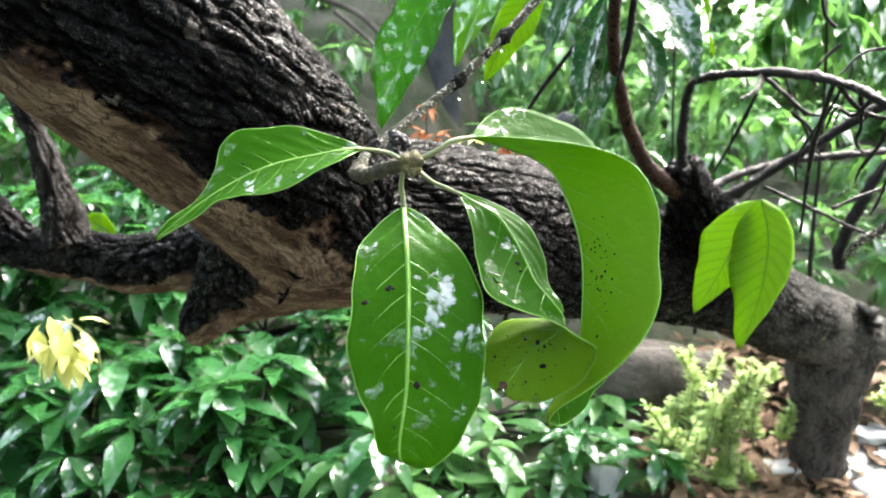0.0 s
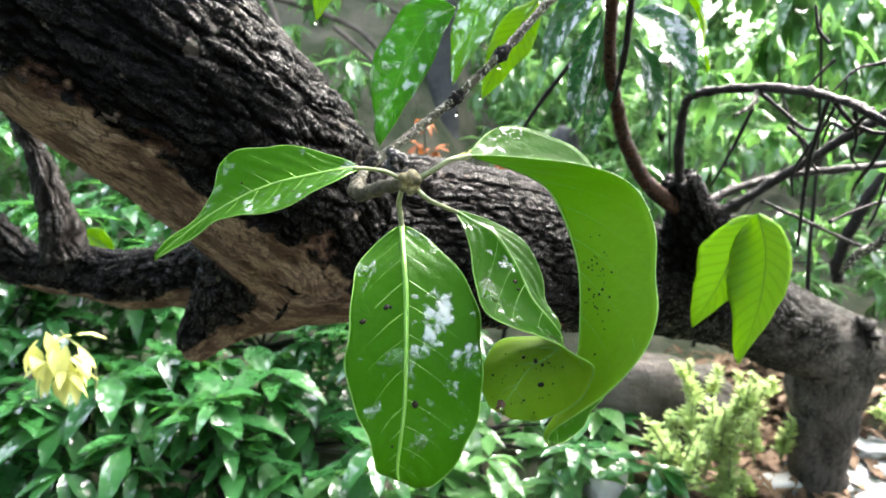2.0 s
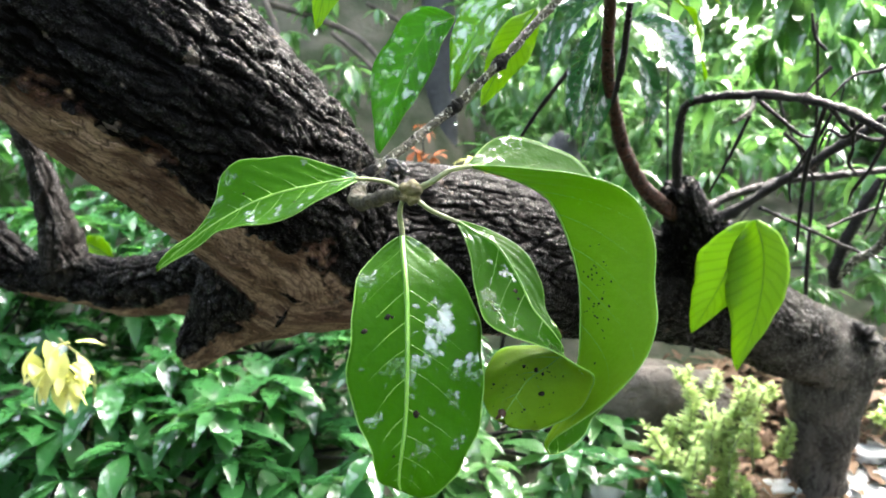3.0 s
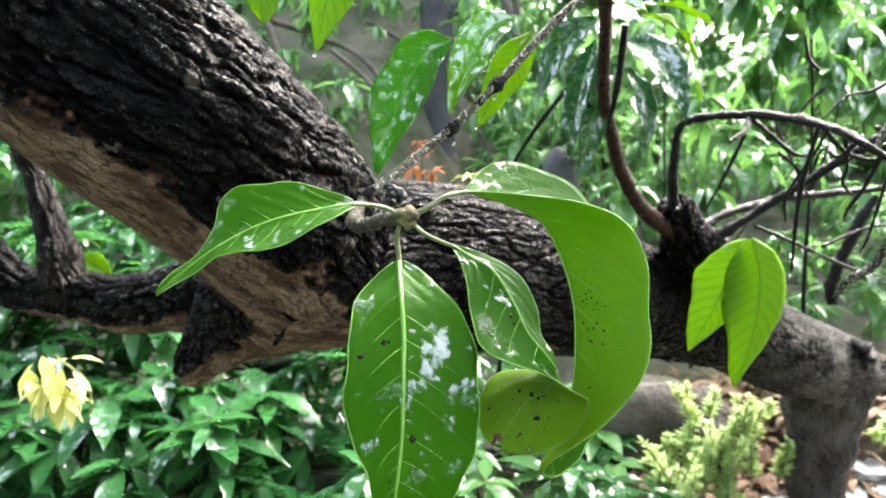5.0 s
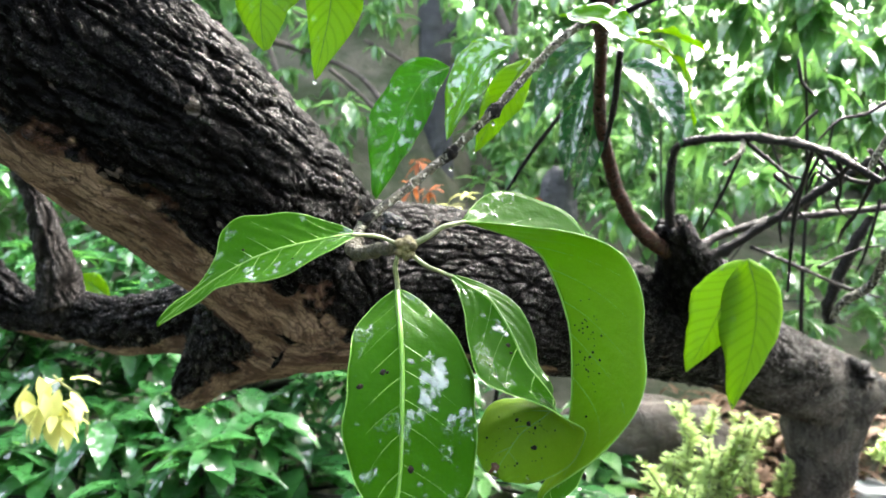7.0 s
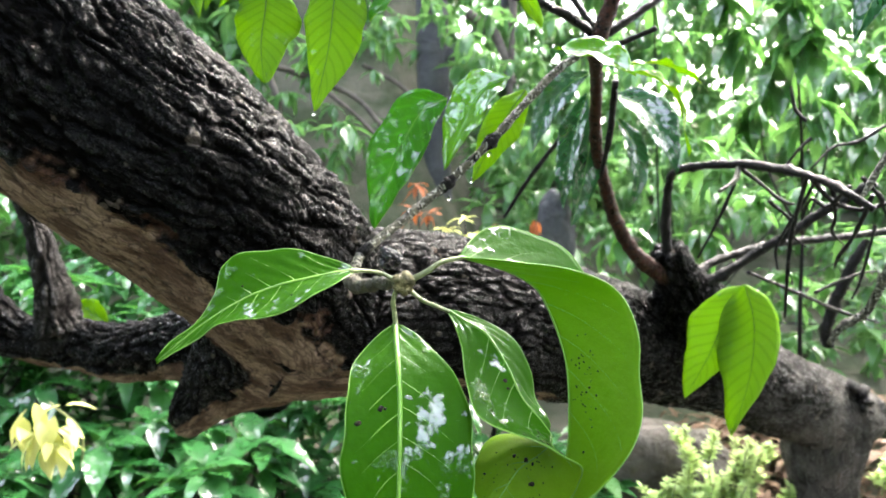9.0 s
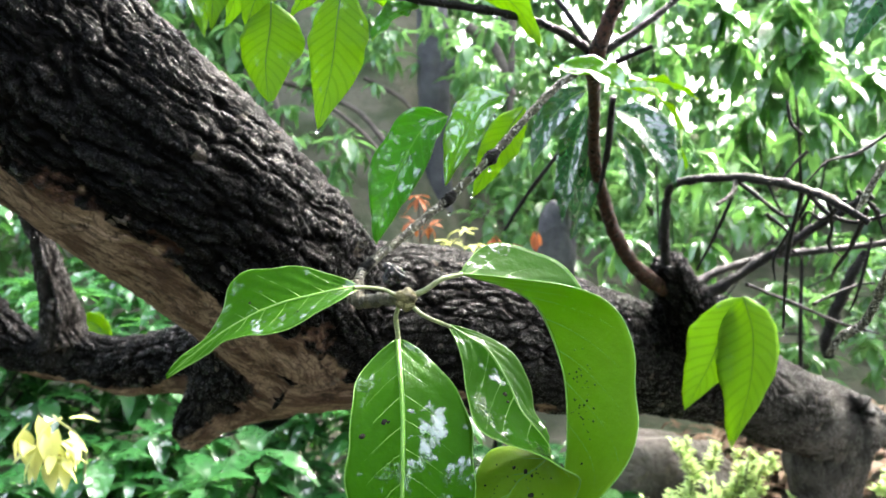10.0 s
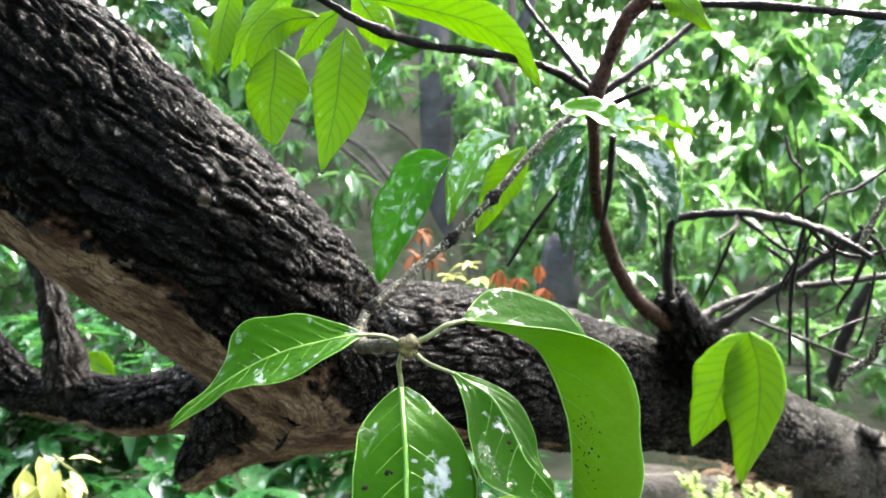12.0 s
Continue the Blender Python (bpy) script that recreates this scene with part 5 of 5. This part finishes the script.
# rust-leaved plant and pale flowers beyond the trunk
plant("red_plant", "small plant with rust-red drooping leaves", "plant", "", (0.25, 2.9), [(0.2412, 2.6400, 1.2026), (0.3283, 2.6950, 1.1762), (0.4655, 2.9700, 1.2144), (0.4904, 2.9700, 1.1104)], 0.10, RUST_LEAF, 31, 6, (-2.5, -0.3), second=False)
plant("red_plant", "plant with reddish and pale leaves", "plant", "", (-0.1, 3.6), [(-0.0914, 3.5200, 1.3887), (-0.0317, 3.5200, 1.2350), (-0.1232, 3.5200, 1.2665)], 0.12, RUST_LEAF, 32, 6, (-1.5, 0.6), second=False)
plant("pale_plant", "small plant with pale cream leaves", "plant", "", (0.15, 2.7), [(0.1363, 2.8600, 1.2207), (0.1666, 2.7500, 1.1634), (0.0610, 2.8600, 1.1716)], 0.09, YELLOW_LEAF, 33, 6, (-0.4, 0.6), second=False)

# grey standing stone behind the trunk
def boulder(name, at, size, mat, label, seed, rough=0.3, category="stone", group=""):
    bm = bmesh.new()
    bmesh.ops.create_icosphere(bm, subdivisions=4, radius=1.0)
    v = np.array([x.co for x in bm.verts])
    v = v * (1 + rough * smooth_noise(v * 1.4 + seed, seed)[:, None] + 0.4 * rough * smooth_noise(v * 4 + seed, seed + 1)[:, None])
    v = np.sign(v) * np.abs(v) ** 0.8
    for x, c in zip(bm.verts, v * size):
        x.co = c
    me = bpy.data.meshes.new(name)
    bm.to_mesh(me)
    bm.free()
    me.materials.append(mat)
    me.polygons.foreach_set("use_smooth", [True] * len(me.polygons))
    ob = put(name, me, None, label)
    ob.location = at
    return tagged(ob, category=category, group=group)


boulder("stone", (0.8582, 2.6950, 0.0813), (0.42, 0.16, 0.30), CONCRETE, "large grey-brown weathered stone under the trunk", 3)
boulder("stone", (0.7382, 3.9600, 1.0811), (0.12, 0.1, 0.28), GREY_TRUNK, "upright dark grey stone", 5)
rng = np.random.default_rng(41)
for k in range(26):
    x, y = rng.uniform(1.25, 2.2), rng.uniform(1.85, 2.5)
    boulder("pale_stone", (x, y, ground_at(x, y) + 0.01), (rng.uniform(0.06, 0.13), rng.uniform(0.05, 0.1), 0.03), PALE_STONE, "flat pale wet stone on the path", 50 + k, 0.25, group="path stones")
boulder("pale_stone", (0.5704, 2.1000, 0.0686), (0.06, 0.05, 0.09), PALE_STONE, "upright pale wet stone", 90, 0.6, group="path stones")

# yellow-green succulents by the trunk's foot
def succulent(seed, at, stems, height):
    rng = np.random.default_rng(seed)
    ob = thing("succulent", "clump of yellow-green succulent stems", "plant", "succulents")
    at = np.array(at)
    for k in range(stems):
        foot = at + (rng.normal(0, 0.05), rng.normal(0, 0.05), -0.06)
        tip = foot + (rng.normal(0, 0.05), rng.normal(0, 0.04), height * rng.uniform(0.7, 1.2))
        tube("stem", [foot, (foot + tip) / 2 + rng.normal(0, 0.008, 3), tip], [0.005, 0.004, 0.003], GREEN_STALK, ob, sides=6, step=0.03)
        cl = []
        for j in range(80):
            f = rng.uniform(0.15, 1.0)
            a = j * 2.4
            cl.append((foot + (tip - foot) * f, (math.cos(a), math.sin(a), rng.uniform(0.1, 1.0)), rng.uniform(0.028, 0.052) * (1.15 - 0.5 * f), 4))
        join_leaves("foliage", cl, SUCCULENT, ob, kind="stuff")


for k, (at, n, h) in enumerate((((0.9625, 2.2000, 0.1573), 7, 0.22), ((0.7844, 2.2000, 0.0798), 6, 0.20), ((1.1671, 2.2550, 0.2085), 4, 0.15), ((0.9702, 2.3650, 0.3618), 4, 0.14), ((1.3006, 2.4200, 0.3312), 3, 0.10), ((0.8335, 2.3100, 0.2039), 3, 0.16), ((0.7012, 2.1450, 0.0005), 4, 0.12), ((1.0373, 2.1450, 0.0673), 4, 0.12), ((1.7161, 2.4200, 0.2522), 3, 0.16), ((0.8589, 2.1450, 0.0448), 4, 0.14), ((0.8322, 2.1500, 0.1709), 6, 0.2), ((0.9854, 2.2000, 0.2546), 6, 0.18), ((1.1240, 2.2500, 0.3198), 5, 0.16))):
    succulent(60 + k, at, n, h)

# fallen brown leaves round the foot
rng = np.random.default_rng(51)
places = []
for k in range(2200):
    x, y = 1.2 + abs(rng.normal(0, 0.75)), 2.8 + rng.normal(0, 0.33)
    places.append(((x, y, ground_at(x, y) + rng.uniform(0.005, 0.05)), (rng.normal(), rng.normal(), rng.normal() * 0.35), rng.uniform(0.05, 0.13), int(rng.integers(0, 4))))
for k in range(900):
    x, y = rng.uniform(0.75, 1.7), rng.uniform(1.9, 2.6)
    places.append(((x, y, ground_at(x, y) + rng.uniform(0.003, 0.03)), (rng.normal(), rng.normal(), rng.normal() * 0.25), rng.uniform(0.05, 0.13), int(rng.integers(0, 4))))
tagged(join_leaves("leaf_litter", places, LITTER, None, "drift of curled brown fallen leaves", "stuff"), category="leaves")

# woods behind; leaves out of view round about and overhead added to block sky


def woods(seed, count, spot, size, threshold):
    rng = np.random.default_rng(seed)
    spots = np.array([spot(rng) for _ in range(count)])
    keep = smooth_noise(spots * (1.1, 0.8, 1.4), 41) > threshold
    out = []
    for at in spots[keep]:
        out += whorl(rng, at, 9, rng.uniform(*size), (-1.6, 0.4))
    return out


def behind(rng):
    y = rng.uniform(4.2, 7.5)
    x = rng.uniform(-0.95, 0.95) * y
    if -0.27 < x / y < -0.02 and rng.uniform() < (0.8 if y < 5.0 else 0.2):
        return x, y, -1.0
    return x, y, ground_at(x, y) + rng.uniform(0, 1) * (0.5 + 0.38 * y)


def distant(rng):
    y = rng.uniform(7.5, 12.0)
    x = rng.uniform(-0.95, 0.95) * y
    return x, y, ground_at(x, y) + rng.uniform(0, 1) ** 1.4 * 6.0


# Ring kept outside the view, added to cut light from the low sky.
def around(rng):
    a, r = rng.uniform(0, 2 * math.pi), rng.uniform(2.6, 4.8)
    x, y = r * math.cos(a), r * math.sin(a)
    if y > abs(x) * 0.9:
        x, y = x, -y
    return x, y, rng.uniform(0.0, 3.0)


# Unseen leaves added to dim the sky; the round gap lets leaf glare through.
def overhead(rng):
    x, y = rng.uniform(-3.4, 3.2), rng.uniform(-3.6, 1.25)
    if math.hypot(x - 0.1, y + 1.6) < 1.4:
        y = rng.uniform(0.0, 1.25)
    return x, y, rng.uniform(2.6, 3.8)


tagged(join_leaves("far_woods", woods(12, 2000, behind, (0.15, 0.26), -0.2) + woods(15, 4800, distant, (0.28, 0.42), -0.35), FAR_LEAF, None, "light green wet undergrowth and hanging leaves behind", "stuff"), category="foliage")
tagged(join_leaves("hedge", woods(13, 1900, around, (0.2, 0.3), -0.5), SHRUB_LEAF, None, "unseen dense green growth added round about to block low sky", "stuff"), category="foliage")
# These crown leaves stay out of view, added to block and shape sky light.
join_leaves("crown", woods(14, 1500, overhead, (0.18, 0.24), -0.2), LEAF_TOP, tree, "unseen leaf canopy added over the mango tree to block sky light", "stuff")
